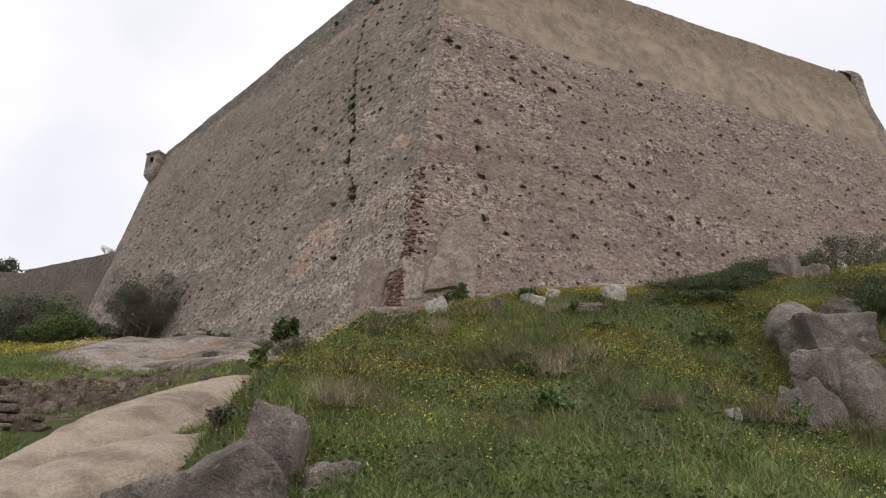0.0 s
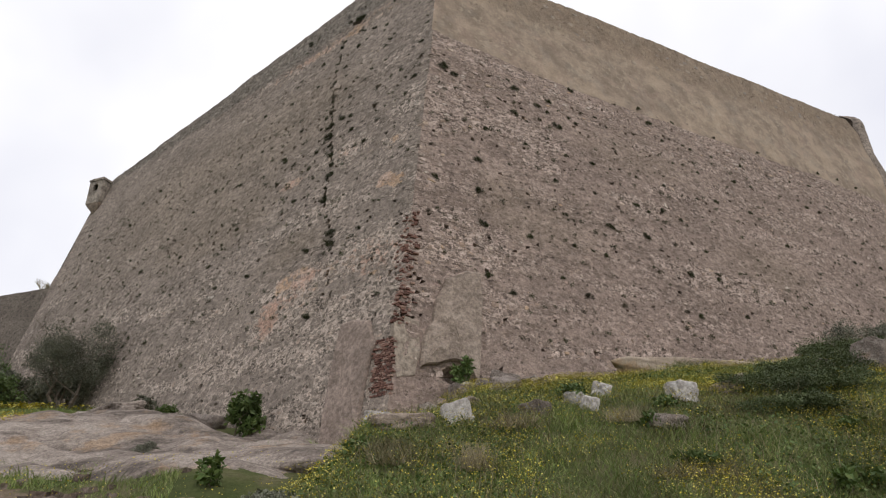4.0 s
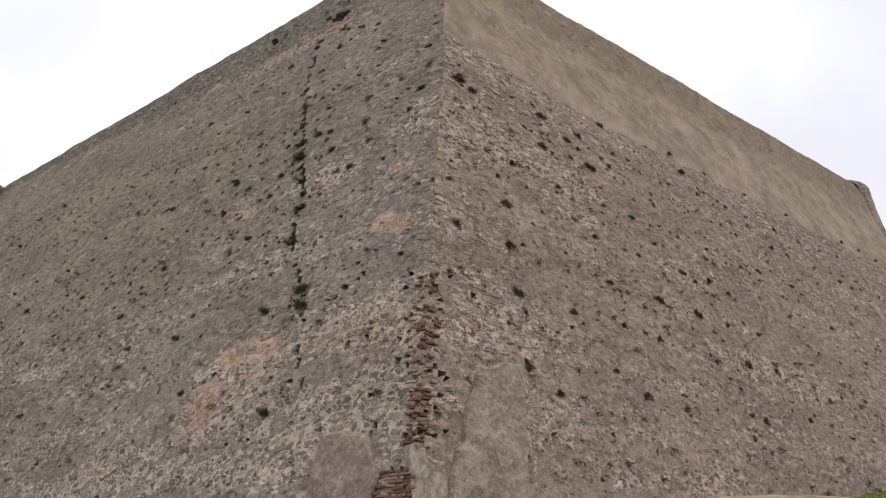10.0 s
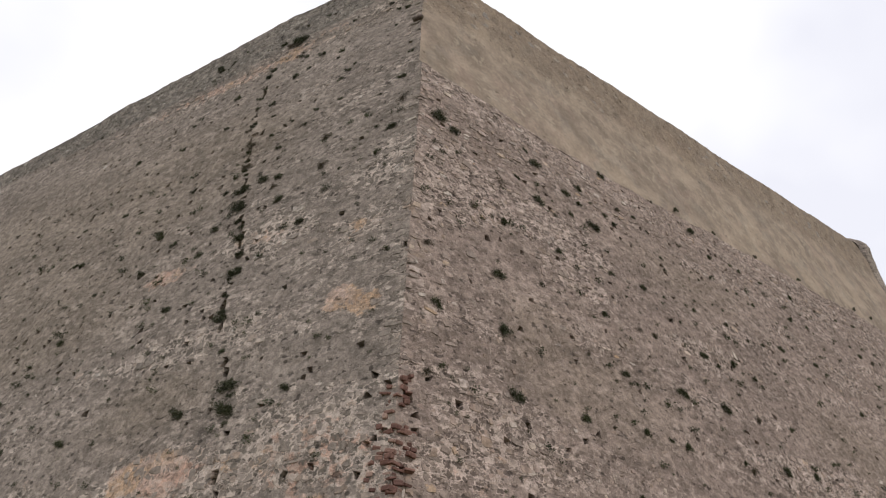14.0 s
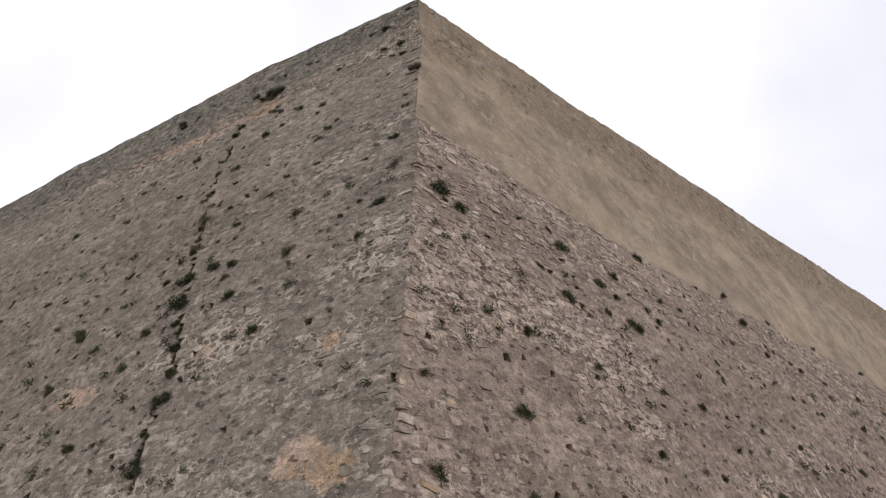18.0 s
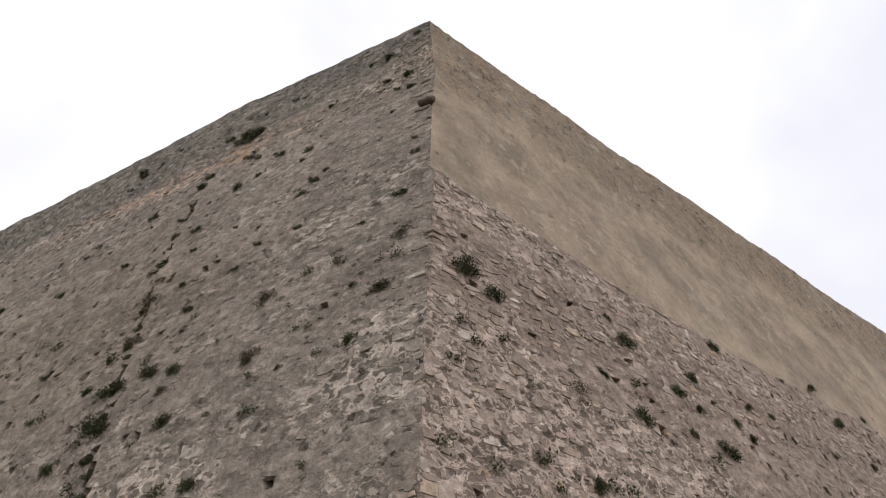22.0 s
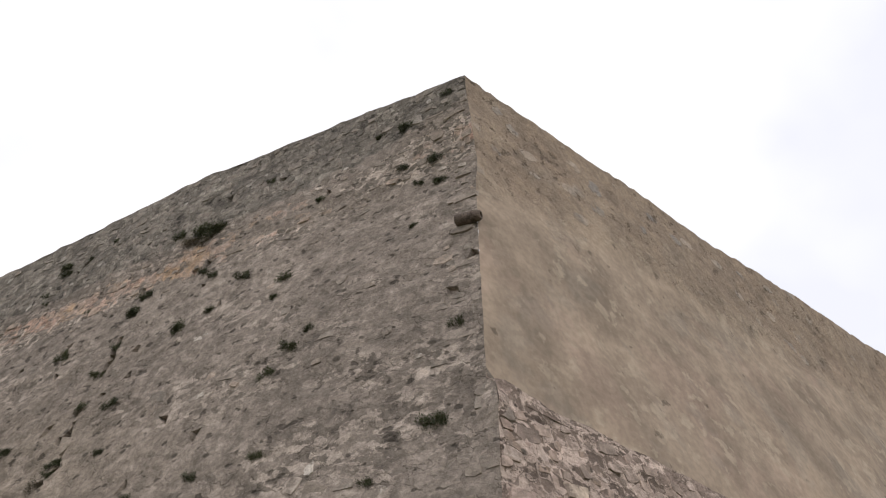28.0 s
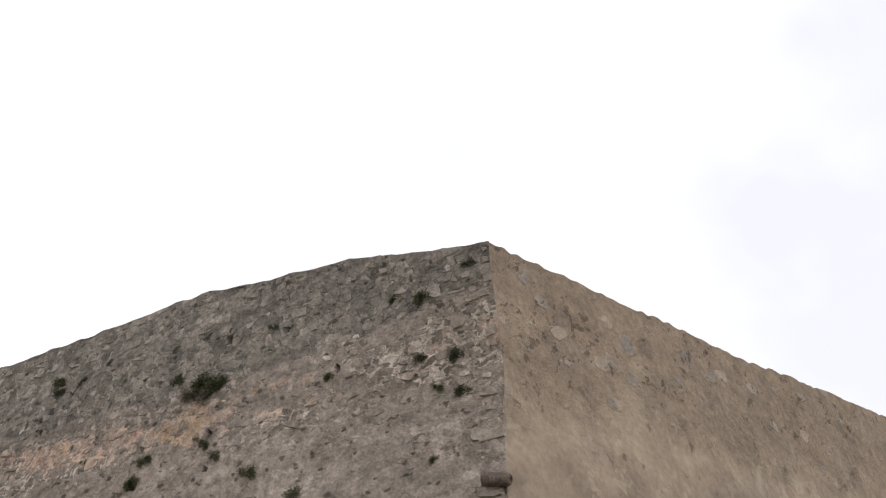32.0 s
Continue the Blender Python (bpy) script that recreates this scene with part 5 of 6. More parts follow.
PLANTS_S_LOW = ((0.7, 17.0, 4), (4.9, 18.5, 3), (6.2, 18.5, 3), (-1.1, 15.7, 3), (-1.1, 17.2, 3), (0.6, 15.6, 4), (5.9, 17.0, 3), (8.0, 16.9, 3), (9.4, 17.0, 3), (4.1, 17.0, 3), (13.0, 18.4, 4),
                (0.6, 14.2, 4), (4.2, 15.5, 3), (2.4, 14.1, 4), (4.3, 14.1, 4), (6.2, 15.5, 4), (8.1, 15.4, 4), (9.5, 15.4, 4), (8.1, 13.9, 4), (9.8, 14.0, 4), (5.7, 14.0, 3), (9.7, 12.2, 4),
                (4.4, 12.2, 4), (5.9, 12.1, 3), (1.3, 11.7, 4), (0.5, 12.2, 4), (-1.4, 14.3, 3))
for side, rows_ in (("w", PLANTS_W_HIGH + PLANTS_W_LOW + PLANTS_W_EDGE + PLANTS_W_CRACK), ("s", PLANTS_S_HIGH + PLANTS_S_LOW)):
    for i, (s, z, k) in enumerate(rows_):
        plant_on(side, s, z, k, i * 7 + (1 if side == "w" else 500))
# the old scaffold holes lie in level rows and hold plants
pr_ = random.Random(91)
for row in range(8):
    z = 12.5 + 1.47 * row
    for side, s0, s1 in (("w", 4.5, 27.5), ("s", 7.0 if z > 17 else 3.0, 27.0)):
        s = s0 + pr_.uniform(0, 1)
        while s < s1 and z < (23 if side == "s" else 27):
            if pr_.random() < (0.46 if side == "w" else 0.6):
                plant_on(side, s, z + pr_.gauss(0, 0.12), pr_.choice((2, 2, 3)), int(s * 100) + row * 31 + (900 if side == "w" else 4000))
            s += pr_.uniform(1.35, 2.0)
# a thin line of plants follows the crack
for k in range(24):
    z = 13.6 + k * 0.55 + pr_.uniform(-0.15, 0.15)
    if pr_.random() < 0.8:
        plant_on("w", float(crack_at(np.array(z))), z, 2, 8000 + k)

# countless small cushions in the joints
def cushions(side, count, seed, s0, s1, z0, z1):
    r = np.random.default_rng(seed)
    z = z0 + (z1 - z0) * r.random(count)
    s = s0 + (s1 - s0) * r.random(count)
    ok = (s > corner(z)[0 if side == "w" else 1] + 0.1) & (z < (top_w(s) if side == "w" else ledge_z(s)) - 0.2) & (r.random(count) < 0.35 + 1.1 * vnoise(s / 1.4, z / 0.8, seed))
    s, z = s[ok], z[ok]
    per = 110
    size = np.repeat(0.05 + 0.09 * r.random(len(s)) ** 2, per)[:, None]
    a = r.normal(size=(len(s) * per, 3))
    p = np.repeat(on_face(side, s, z, 0.0), per, 0) + a * size * np.array([0.5, 0.5, 0.34])
    d = r.normal(size=a.shape)
    d /= np.linalg.norm(d, axis=1)[:, None]
    e = np.cross(d, r.normal(size=a.shape))
    e /= np.linalg.norm(e, axis=1)[:, None]
    ln = size * r.uniform(0.25, 0.5, (len(a), 1))
    v = np.stack([p, p + d * ln * 0.5 + e * ln * 0.25, p + d * ln, p + d * ln * 0.5 - e * ln * 0.25], 1).reshape(-1, 3)
    return tagged(piece("wall_moss", v, np.arange(len(a))[:, None] * 4 + np.arange(4)[None], M_WALLPLANT), "small dark moss and weed cushions in the stone joints", "moss", kind="stuff")


cushions("w", 520, 901, -1, 27, 10.5, 22.5)
cushions("s", 430, 902, -2, 27, 10.0, 20.8)

# ---- rocks ----
slab = "smooth pale granite outcrop in the grass"
rock("rock_outcrop", (-5.75, 13.9, 3.28), (1.15, 5.2, 0.62), -14, 11, M_SLAB, "long smooth tan granite whaleback in the hollow", "rock outcrop", 3, 6, 0.05, tilt=(21, 0), cracks=0.04)
rock("rock_outcrop", (-4.85, 10.1, 1.95), (1.05, 2.7, 0.55), -24, 12, M_SLAB, slab, "rock outcrop", 3, 6, 0.05, tilt=(19, 0), cracks=0.04)
# a broad sheet of bare rock that swells out of the hollow
ou, ov = np.meshgrid(np.linspace(-1.1, 1.1, 130), np.linspace(-1.1, 1.1, 70), indexing="ij")
ox, oy = -9.6 - 0.86 * ou * 8.4 + 0.5 * ov * 3.5, 23.3 + 0.5 * ou * 8.4 + 0.86 * ov * 3.5
oe = np.sqrt(ou ** 2 + ov ** 2) + (vnoise(ox / 1.3, oy / 1.3, 81) - 0.5) * 0.35
oh = 0.50 * (1 - np.clip(oe, 0, 1.3) ** 5) + 0.12 * ov - 0.35 * np.clip(ou - 0.15, 0, 1)
q1 = np.abs(vnoise(ou * 3.2 + ov * 0.8, ov * 4.2, 82) - 0.5)
oh = oh + (vnoise(ou * 4, ov * 7, 83) - 0.5) * 0.22 - 0.14 * np.clip(1 - q1 * 14, 0, 1) + (vnoise(ox / 0.3, oy / 0.3, 84) - 0.5) * 0.04
oz = ground_z(ox, oy) - 0.12 + oh
oi = np.arange(ou.size).reshape(ou.shape)
oq = np.stack([oi[:-1, :-1], oi[:-1, 1:], oi[1:, 1:], oi[1:, :-1]], -1).reshape(-1, 4)
tagged(piece("rock_outcrop", np.stack([ox, oy, oz], -1).reshape(-1, 3), oq, M_OUTCROP, smooth=True), "broad bare grey granite sheet with ochre lichen below the wall", "rock outcrop")
rock("rock_outcrop", (-4.2, 21.3, 6.15), (3.0, 1.7, 0.5), -30, 14, M_OUTCROP, "weathered grey rock ledge below the wall", "rock outcrop", 4, 5, 0.08, tilt=(14, 0), cracks=0.14)
rock("rock_outcrop", (11.2, 25.5, gz(11.2, 25.5) - 0.42), (6.5, 1.2, 0.62), 23, 15, M_SLAB, "long bare rock ledge along the wall's foot", "rock outcrop", 6, 5, 0.08, cracks=0.1)
block_rock("boulder", (-1.93, 7.9, 2.05), (0.36, 0.48, 0.74), 8, 21, M_GRANITE, "tall grey lichened granite boulder beside the grass", "boulder", tilt=(0, 12), worn=0.26)
block_rock("boulder", (-2.3, 7.55, 1.80), (0.58, 0.46, 0.46), 10, 22, M_GRANITE, "long grey lichened granite boulder beside the grass", "boulder", tilt=(8, -34), worn=0.24)
block_rock("boulder", (-2.82, 7.1, 1.55), (0.32, 0.32, 0.36), -18, 24, M_GRANITE, "low dark granite boulder beside the grass", "boulder", tilt=(8, -10), worn=0.26)
block_rock("boulder", (-1.17, 7.6, 1.72), (0.34, 0.3, 0.40), 10, 23, M_GRANITE, "small dark rock half hidden in grass", "boulder")
PILE = "pile of boulders"
block_rock("boulder", (7.10, 12.3, 4.66), (0.66, 0.55, 0.54), 4, 31, M_GRANITE, "wedge-shaped granite block on the boulder pile", "boulder", PILE, tilt=(4, -9), worn=0.06, taper=0.2)
rock("boulder", (7.32, 12.1, 3.42), (0.76, 0.75, 1.16), 30, 32, M_GRANITE, "large rounded granite boulder of the pile", "boulder", 3, 6, 0.06, PILE, blocky=0.75)
rock("boulder", (7.95, 11.5, 3.05), (0.78, 0.62, 0.98), 70, 36, M_GRANITE, "large rounded granite boulder of the pile", "boulder", 3, 5, 0.06, PILE, blocky=0.8)
block_rock("boulder", (6.0, 11.35, 2.86), (0.56, 0.42, 0.72), 12, 33, M_GRANITE, "upright pointed granite boulder of the pile", "boulder", PILE, tilt=(0, 8), worn=0.06, peak=0.22)
block_rock("boulder", (6.42, 11.8, 3.95), (0.32, 0.32, 0.40), 40, 37, M_GRANITE, "small granite boulder wedged in the pile", "boulder", PILE, worn=0.26)
rock("boulder", (6.82, 12.9, 4.98), (0.66, 0.55, 0.62), 80, 34, M_GRANITE, "rounded granite boulder at the back of the pile", "boulder", 4, 5, 0.07, PILE, blocky=0.8)
block_rock("boulder", (8.05, 13.4, 5.42), (0.36, 0.34, 0.26), 50, 35, M_GRANITE, "granite boulder at the back of the pile", "boulder", PILE, worn=0.25)
block_rock("loose_rock", (-11.2, 28.3, gz(-11.2, 28.3) + 0.1), (1.5, 0.6, 0.3), -40, 41, M_OUTCROP, "flat grey rock at the wall's foot", "rock", tilt=(4, -4), worn=0.3)
block_rock("loose_rock", (-7.1, 25.6, gz(-7.1, 25.6) + 0.12), (0.6, 0.42, 0.32), -30, 42, M_GRANITE, "grey rock beside the leafy bush", "rock", tilt=(6, 8), worn=0.3)
block_rock("loose_rock", (-1.15, 15.6, gz(-1.15, 15.6) + 0.03), (0.62, 0.34, 0.17), 12, 43, M_TANROCK, "flat tan rock lying in the grass", "rock", "rocks scattered in the grass", tilt=(4, -6), worn=0.3, fine=3)
for i, (x, y, z, a, b, c, m) in enumerate(((-0.17, 15.7, 6.35, 0.36, 0.32, 0.30, M_WHITE), (2.1, 16.2, 6.95, 0.2, 0.18, 0.16, M_WHITE), (2.85, 16.9, 7.0, 0.42, 0.25, 0.2, M_WHITE), (4.3, 16.5, 7.15, 0.34, 0.3, 0.26, M_WHITE),
                                           (5.6, 17.1, 7.5, 0.45, 0.35, 0.24, M_TANROCK), (11.6, 20.6, 8.9, 0.8, 0.5, 0.45, M_GRANITE), (12.8, 21.1, 8.95, 0.6, 0.5, 0.4, M_WHITE), (-1.5, 15.9, 6.25, 0.5, 0.3, 0.16, M_WHITE),
                                           (1.3, 15.9, 6.6, 0.4, 0.25, 0.2, M_GRANITE), (3.3, 14.9, 6.2, 0.45, 0.3, 0.13, M_GRANITE), (2.3, 15.9, 6.7, 0.2, 0.2, 0.18, M_WHITE), (1.3, 19.4, 7.9, 0.55, 0.35, 0.34, M_GRANITE), (2.2, 19.6, 7.9, 0.5, 0.3, 0.24, M_GRANITE), (0.2, 17.4, 6.9, 0.6, 0.3, 0.16, M_TANROCK), (4.05, 9.75, 2.85, 0.16, 0.14, 0.12, M_WHITE))):
    block_rock("loose_rock", (x, y, gz(x, y) + c * 0.25), (a * 0.78, b * 0.85, c * 0.9), i * 37, 50 + i, m, "pale angular rock lying in the grass" if m is M_WHITE else "weathered rock lying in the grass", "rock", "rocks scattered in the grass", tilt=(i * 13 % 29 - 8, i * 7 % 37 - 18), worn=0.3, fine=3)
# rubble fallen from the corner
fr = random.Random(8)
for i in range(26):
    x, y = -1.6 + fr.gauss(0, 0.9), 20.9 + fr.gauss(0, 0.5)
    c = fr.uniform(0.08, 0.28)
    rock("fallen_stone", (x, y, gz(x, y) + c * 0.3), (c * 1.4, c, c * 0.8), fr.uniform(0, 360), 200 + i, fr.choice((M_TANROCK, M_PINKROCK, M_WHITE)), "fallen stone at the corner's foot", "rock", 9, 2, 0.06, "stones fallen from the corner")

# grey boulders and rubble where the bank meets the corner
for i, (x, y, a, c) in enumerate(((1.55, 21.0, 0.42, 0.34), (2.35, 21.2, 0.34, 0.24), (0.35, 20.9, 0.34, 0.26), (0.95, 20.7, 0.22, 0.18), (-0.35, 20.7, 0.36, 0.22), (3.0, 21.3, 0.25, 0.15))):
    block_rock("boulder", (x, y, gz(x, y) + c * 0.25), (a, a * 0.75, c), i * 53, 620 + i, M_GRANITE, "grey angular rock at the foot of the wall", "boulder", "rocks at the corner's foot", tilt=(i * 5 - 10, 9 - i * 6), worn=0.28, fine=3)

# more rubble heaped against the foot of the corner
for i in range(40):
    side = "s" if i % 2 else "w"
    s = (-2.6 + abs(fr.gauss(0, 0.9))) if side == "s" else (-2.3 + abs(fr.gauss(0, 0.7)))
    p = on_face(side, s, 8.0, 0.25 + abs(fr.gauss(0, 0.25)), False)
    c = fr.uniform(0.08, 0.24)
    z = gz(p[0], p[1]) + c * 0.3
    rock("fallen_stone", (float(p[0]), float(p[1]), z), (c * 1.3, c, c * 0.8), fr.uniform(0, 360), 260 + i, fr.choice((M_TANROCK, M_PINKROCK, M_PINKROCK)), "fallen stone at the corner's foot", "rock", 9, 2, 0.06, "stones fallen from the corner")

# dry-stone heap in the hollow
heap = tagged(new("dry_stone_wall"), "low collapsed dry-stone wall of brown rubble", "stone wall")
hr = random.Random(33)
for row in range(6):
    for k in range(10):
        x, y = -10.1 + k * 0.3 + (row % 2) * 0.13 + hr.uniform(-0.04, 0.04), 12.9 + row * 0.05 + hr.uniform(-0.06, 0.06)
        if k > 9.5 - row * 0.9:
            continue
        st = rock("stone", (x, y, gz(x, 12.9) + 0.03 + row * 0.175), (hr.uniform(0.14, 0.20), 0.2, hr.uniform(0.085, 0.11)), hr.uniform(-10, 10), 300 + row * 9 + k, M_RUBBLE, "", "", 5, 3, 0.08, blocky=0.55)
        st.parent = heap

# ---- shrubs ----
shrub("shrub", (-15.1, 33.6, gz(-15.1, 33.6)), (2.35, 1.9, 2.25), 44000, 0.06, 71, M_SHRUB, "tall dark olive-green shrub against the wall", stems=7, clumps=44)
shrub("fig_bush", (-5.7, 24.1, gz(-5.7, 24.1)), (0.65, 0.6, 0.75), 1500, 0.16, 72, M_FIG, "bright green leafy bush below the wall", "bush", 4, 10)
shrub("shrub", (-8.9, 27.3, gz(-8.9, 27.3)), (0.7, 0.6, 0.4), 900, 0.14, 73, M_FIG, "low green bush at the wall's foot", "bush", 3, 8)
shrub("shrub", (-10.5, 29.2, gz(-10.5, 29.2)), (0.5, 0.5, 0.5), 500, 0.12, 74, M_SHRUB, "low dark bush at the wall's foot", "bush", 3, 8)
shrub("weed", (-4.72, 17.5, gz(-4.72, 17.5)), (0.28, 0.26, 0.34), 260, 0.13, 75, M_FIG, "leafy green weed among the rocks", "weed", 3, 7)
shrub("shrub", (0.55, 21.6, gz(0.55, 21.6)), (0.45, 0.4, 0.5), 700, 0.12, 76, M_HERB, "green bush in the hollow below the rock slab", "bush", 3, 8)
for i, (x, y, r_) in enumerate(((-7.4, 21.7, 0.5), (-2.75, 12.3, 0.42), (-3.1, 13.0, 0.35), (-5.6, 16.4, 0.4), (-3.3, 10.6, 0.3))):
    shrub("shrub", (x, y, gz(x, y) - 0.03), (r_, r_ * 0.8, r_ * 0.55), 2600, 0.05, 700 + i, M_SAGE, "low grey-green shrub at the edge of the bank", "shrub", 4, 16, "sage shrubs by the hollow")
shrub("shrub", (-2.0, 18.6, gz(-2.0, 18.6)), (0.35, 0.35, 0.3), 500, 0.09, 77, M_HEATH, "low dark bush on the bank", "bush", 3, 8)
for i, (x, y, rx, rz) in enumerate(((5.9, 16.8, 0.9, 0.26), (6.7, 16.4, 1.1, 0.28), (7.6, 16.6, 1.1, 0.26), (6.4, 15.7, 0.9, 0.22), (5.5, 15.5, 0.7, 0.2), (8.4, 17.9, 1.1, 0.3), (9.4, 19.0, 1.2, 0.34), (10.8, 19.4, 1.1, 0.34), (7.2, 17.6, 0.9, 0.3), (9.6, 14.2, 1.0, 0.5), (9.0, 13.6, 0.8, 0.4))):
    shrub("heath_shrub", (x, y, gz(x, y) - 0.04), (rx, rx * 0.6, rz * 1.1), int(9000 * rx), 0.04, 80 + i, M_HEATH, "low dark heath bush on the bank", "shrub", 4, 40, "heath shrubs on the bank")
for i, (x, y, a, c) in enumerate(((8.6, 18.4, 0.55, 0.2), (9.75, 18.3, 0.6, 0.42), (10.7, 18.5, 0.45, 0.3), (9.1, 17.9, 0.25, 0.16), (10.2, 18.1, 0.5, 0.25))):
    block_rock("loose_rock", (x, y, gz(x, y) + c * 0.2), (a, a * 0.7, c), i * 41, 70 + i, M_GRANITE, "pale weathered rock among heath on the bank", "rock", "rocks scattered in the grass", tilt=(5, 8), worn=0.2, fine=3)
shrub("weed", (5.15, 10.2, gz(5.15, 10.2)), (0.26, 0.26, 0.3), 420, 0.07, 79, M_HERB, "leafy green weed beside the boulder pile", "weed", 3, 9)
for i, (x, y, r_) in enumerate(((12.4, 20.6, 0.8), (13.4, 21.2, 0.95), (14.8, 21.8, 0.9), (14.3, 25.9, 0.95), (15.6, 26.4, 0.9))):
    shrub("shrub", (x, y, gz(x, y)), (r_, r_ * 0.8, r_ * 0.95), 3200, 0.055, 95 + i, M_SAGE, "sparse dark shrub beside the wall", "shrub", 6, 18)
for i, (x, y, r_, h) in enumerate(((-21, 37, 2.4, 0.9), (-25, 39.5, 3.0, 1.4), (-29, 41, 3.2, 1.3), (-33, 43, 3.4, 1.6), (-27, 46, 3.2, 2.0), (-33, 50, 3.4, 2.0), (-22.5, 41.2, 1.6, 1.0), (-17.5, 36.6, 1.2, 0.6), (-24.5, 42.5, 2.2, 1.7), (-27.5, 43.5, 2.6, 2.0), (-31, 46, 3.0, 2.2), (-20.5, 38.6, 1.5, 0.9))):
    shrub("bramble", (x, y, gz(x, y)), (r_, r_ * 0.8, h * 1.35), 7000, 0.13, 110 + i, (M_HERB, M_SHRUB)[i % 2], "dense green bramble thicket below the curtain wall", "bramble", 4, 26, "brambles below the curtain wall")
shrub("shrub", (9.9, 15.4, gz(9.9, 15.4)), (0.75, 0.6, 0.32), 4200, 0.05, 99, M_RUST, "low rust-brown heath bush on the bank", "shrub", 4, 20)
# bare tree that rises behind the curtain wall
tree = tagged(new("bare_tree"), "leafless pale tree behind the curtain wall", "tree")
tree.location = (-31.4, 59.5, 22.6)
bm = bmesh.new()
tr = random.Random(4)


def branch(p, d, length, rad, depth):
    q = stem_mesh(bm, p, Vector(p) + d * length, rad, rad * 0.65, 5)
    if depth:
        for _ in range(4 if depth > 1 else 3):
            dd = (d + Vector((tr.gauss(0, 0.45), tr.gauss(0, 0.45), tr.uniform(0, 0.4)))).normalized()
            branch(q, dd, length * tr.uniform(0.6, 0.85), rad * 0.6, depth - 1)


branch((0, 0, -9), Vector((0, 0, 1)), 9.0, 0.16, 0)
part("trunk", bm, M_TWIG, tree)
bm = bmesh.new()
branch((0, 0, 0), Vector((0.1, 0, 1)), 1.0, 0.10, 4)
part("crown", bm, M_STRAW, tree, "bare pale branches")
shrub("tree", (-42.9, 62.0, 22.6), (2.2, 2.0, 1.7), 4500, 0.2, 131, M_SHRUB, "dark rounded tree crown above the far wall", "tree", 4, 18)


# ---- grass, herbs and flowers ----
def scatter(count, seed, x0, x1, y0, y1, keep):
    r = np.random.default_rng(seed)
    x, y = r.uniform(x0, x1, count), r.uniform(y0, y1, count)
    ok = keep(x, y, r)
    return x[ok], y[ok], r


def on_bank(x, y, r):
    """Where turf grows: the bank, thinning out over the hollow's bare rock and earth."""
    turf = np.clip((x - bank_edge(y) + 1.7) / 0.8, 0, 1)
    wall = (np.stack([x, y], -1) - APEX) @ N_S
    wall_w = (np.stack([x, y], -1) - APEX) @ N_W
    free = (wall > 3.4 - 0.12 * np.clip(x, 0, 9)) | (wall_w > 3.9)
    return (r.random(len(x)) < turf) & free & (vnoise(x / 1.3, y / 1.3, 41) > 0.03)


def blades(name, x, y, r, height, width, lean, material, label, category, lift=0.0):
    m = len(x)
    z = ground_z(x, y) - 0.02 + lift
    h = height * r.uniform(0.5, 1.35, m) * (0.4 + 0.5 * vnoise(x / 1.1, y / 1.1, 43) + 2.2 * np.clip(vnoise(x / 0.5, y / 0.5, 42) - 0.55, 0, 1))
    a = r.uniform(0, math.tau, m)
    dx, dy = np.cos(a), np.sin(a)
    l1, l2 = h * lean * r.uniform(0.1, 0.5, m), h * lean * r.uniform(0.6, 1.6, m)
    w = width * r.uniform(0.7, 1.3, m)
    b = r.uniform(0, math.tau, m)
    px, py = np.cos(b) * w, np.sin(b) * w
    v = np.stack([np.stack([x - px, y - py, z], -1), np.stack([x + px, y + py, z], -1), np.stack([x + dx * l1 + px * 0.7, y + dy * l1 + py * 0.7, z + h * 0.6], -1),
                  np.stack([x + dx * l1 - px * 0.7, y + dy * l1 - py * 0.7, z + h * 0.6], -1), np.stack([x + dx * l2, y + dy * l2, z + h], -1)], 1)
    i = np.arange(m)[:, None] * 5
    faces = (i + np.array([[0, 1, 2, 3]])).tolist() + (i + np.array([[3, 2, 4]])).tolist()
    return tagged(piece(name, v.reshape(-1, 3), faces, material), label, category, kind="stuff")


x, y, r = scatter(330000, 1, -5.5, 15, 4.5, 27, on_bank)
blades("grass", x, y, r, 0.18, 0.0065, 0.9, M_GRASS, "lush spring grass on the bank", "grass")
x, y, r = scatter(300000, 2, -34, -1.5, 7, 46, lambda x, y, r: (vnoise(x / 2.2, y / 2.2, 44) > 0.32) & ((np.stack([x, y], -1) - APEX) @ N_W > 3.6) & ((y > 15) | (x > -5) | (x < -6.3)) & (np.hypot(x + 9.3, (y - 16.3) * 0.8) > 1.9))
blades("grass", x, y, r, 0.21, 0.009, 0.9, M_GRASS, "rough grass among the rocks of the hollow", "grass")
x, y, r = scatter(2600, 3, -4, 13, 8, 24, lambda x, y, r: on_bank(x, y, r) & (vnoise(x / 2.0, y / 2.0, 45) > 0.5))
blades("dry_stalks", x, y, r, 0.60, 0.004, 0.5, M_STRAW, "thin dry grass stalks standing in the turf", "dry grass")
M_OLIVE = leaf_material("olive_brown_stalks", (0.12, 0.105, 0.05), (0.18, 0.16, 0.08), (0.28, 0.235, 0.14))
x, y, r = scatter(90000, 8, -3.5, 13, 9.2, 18, lambda x, y, r: on_bank(x, y, r) & (r.random(len(x)) < np.clip((y - 9.2) / 2.0, 0, 1)) & (r.random(len(x)) < np.clip(0.25 + 1.5 * (vnoise(x / 1.7, y / 1.2, 51) - 0.3), 0.2, 1)))
blades("dry_grass", x, y, r, 0.24, 0.004, 0.9, M_OLIVE, "fine olive-brown dry grass among the green", "dry grass")
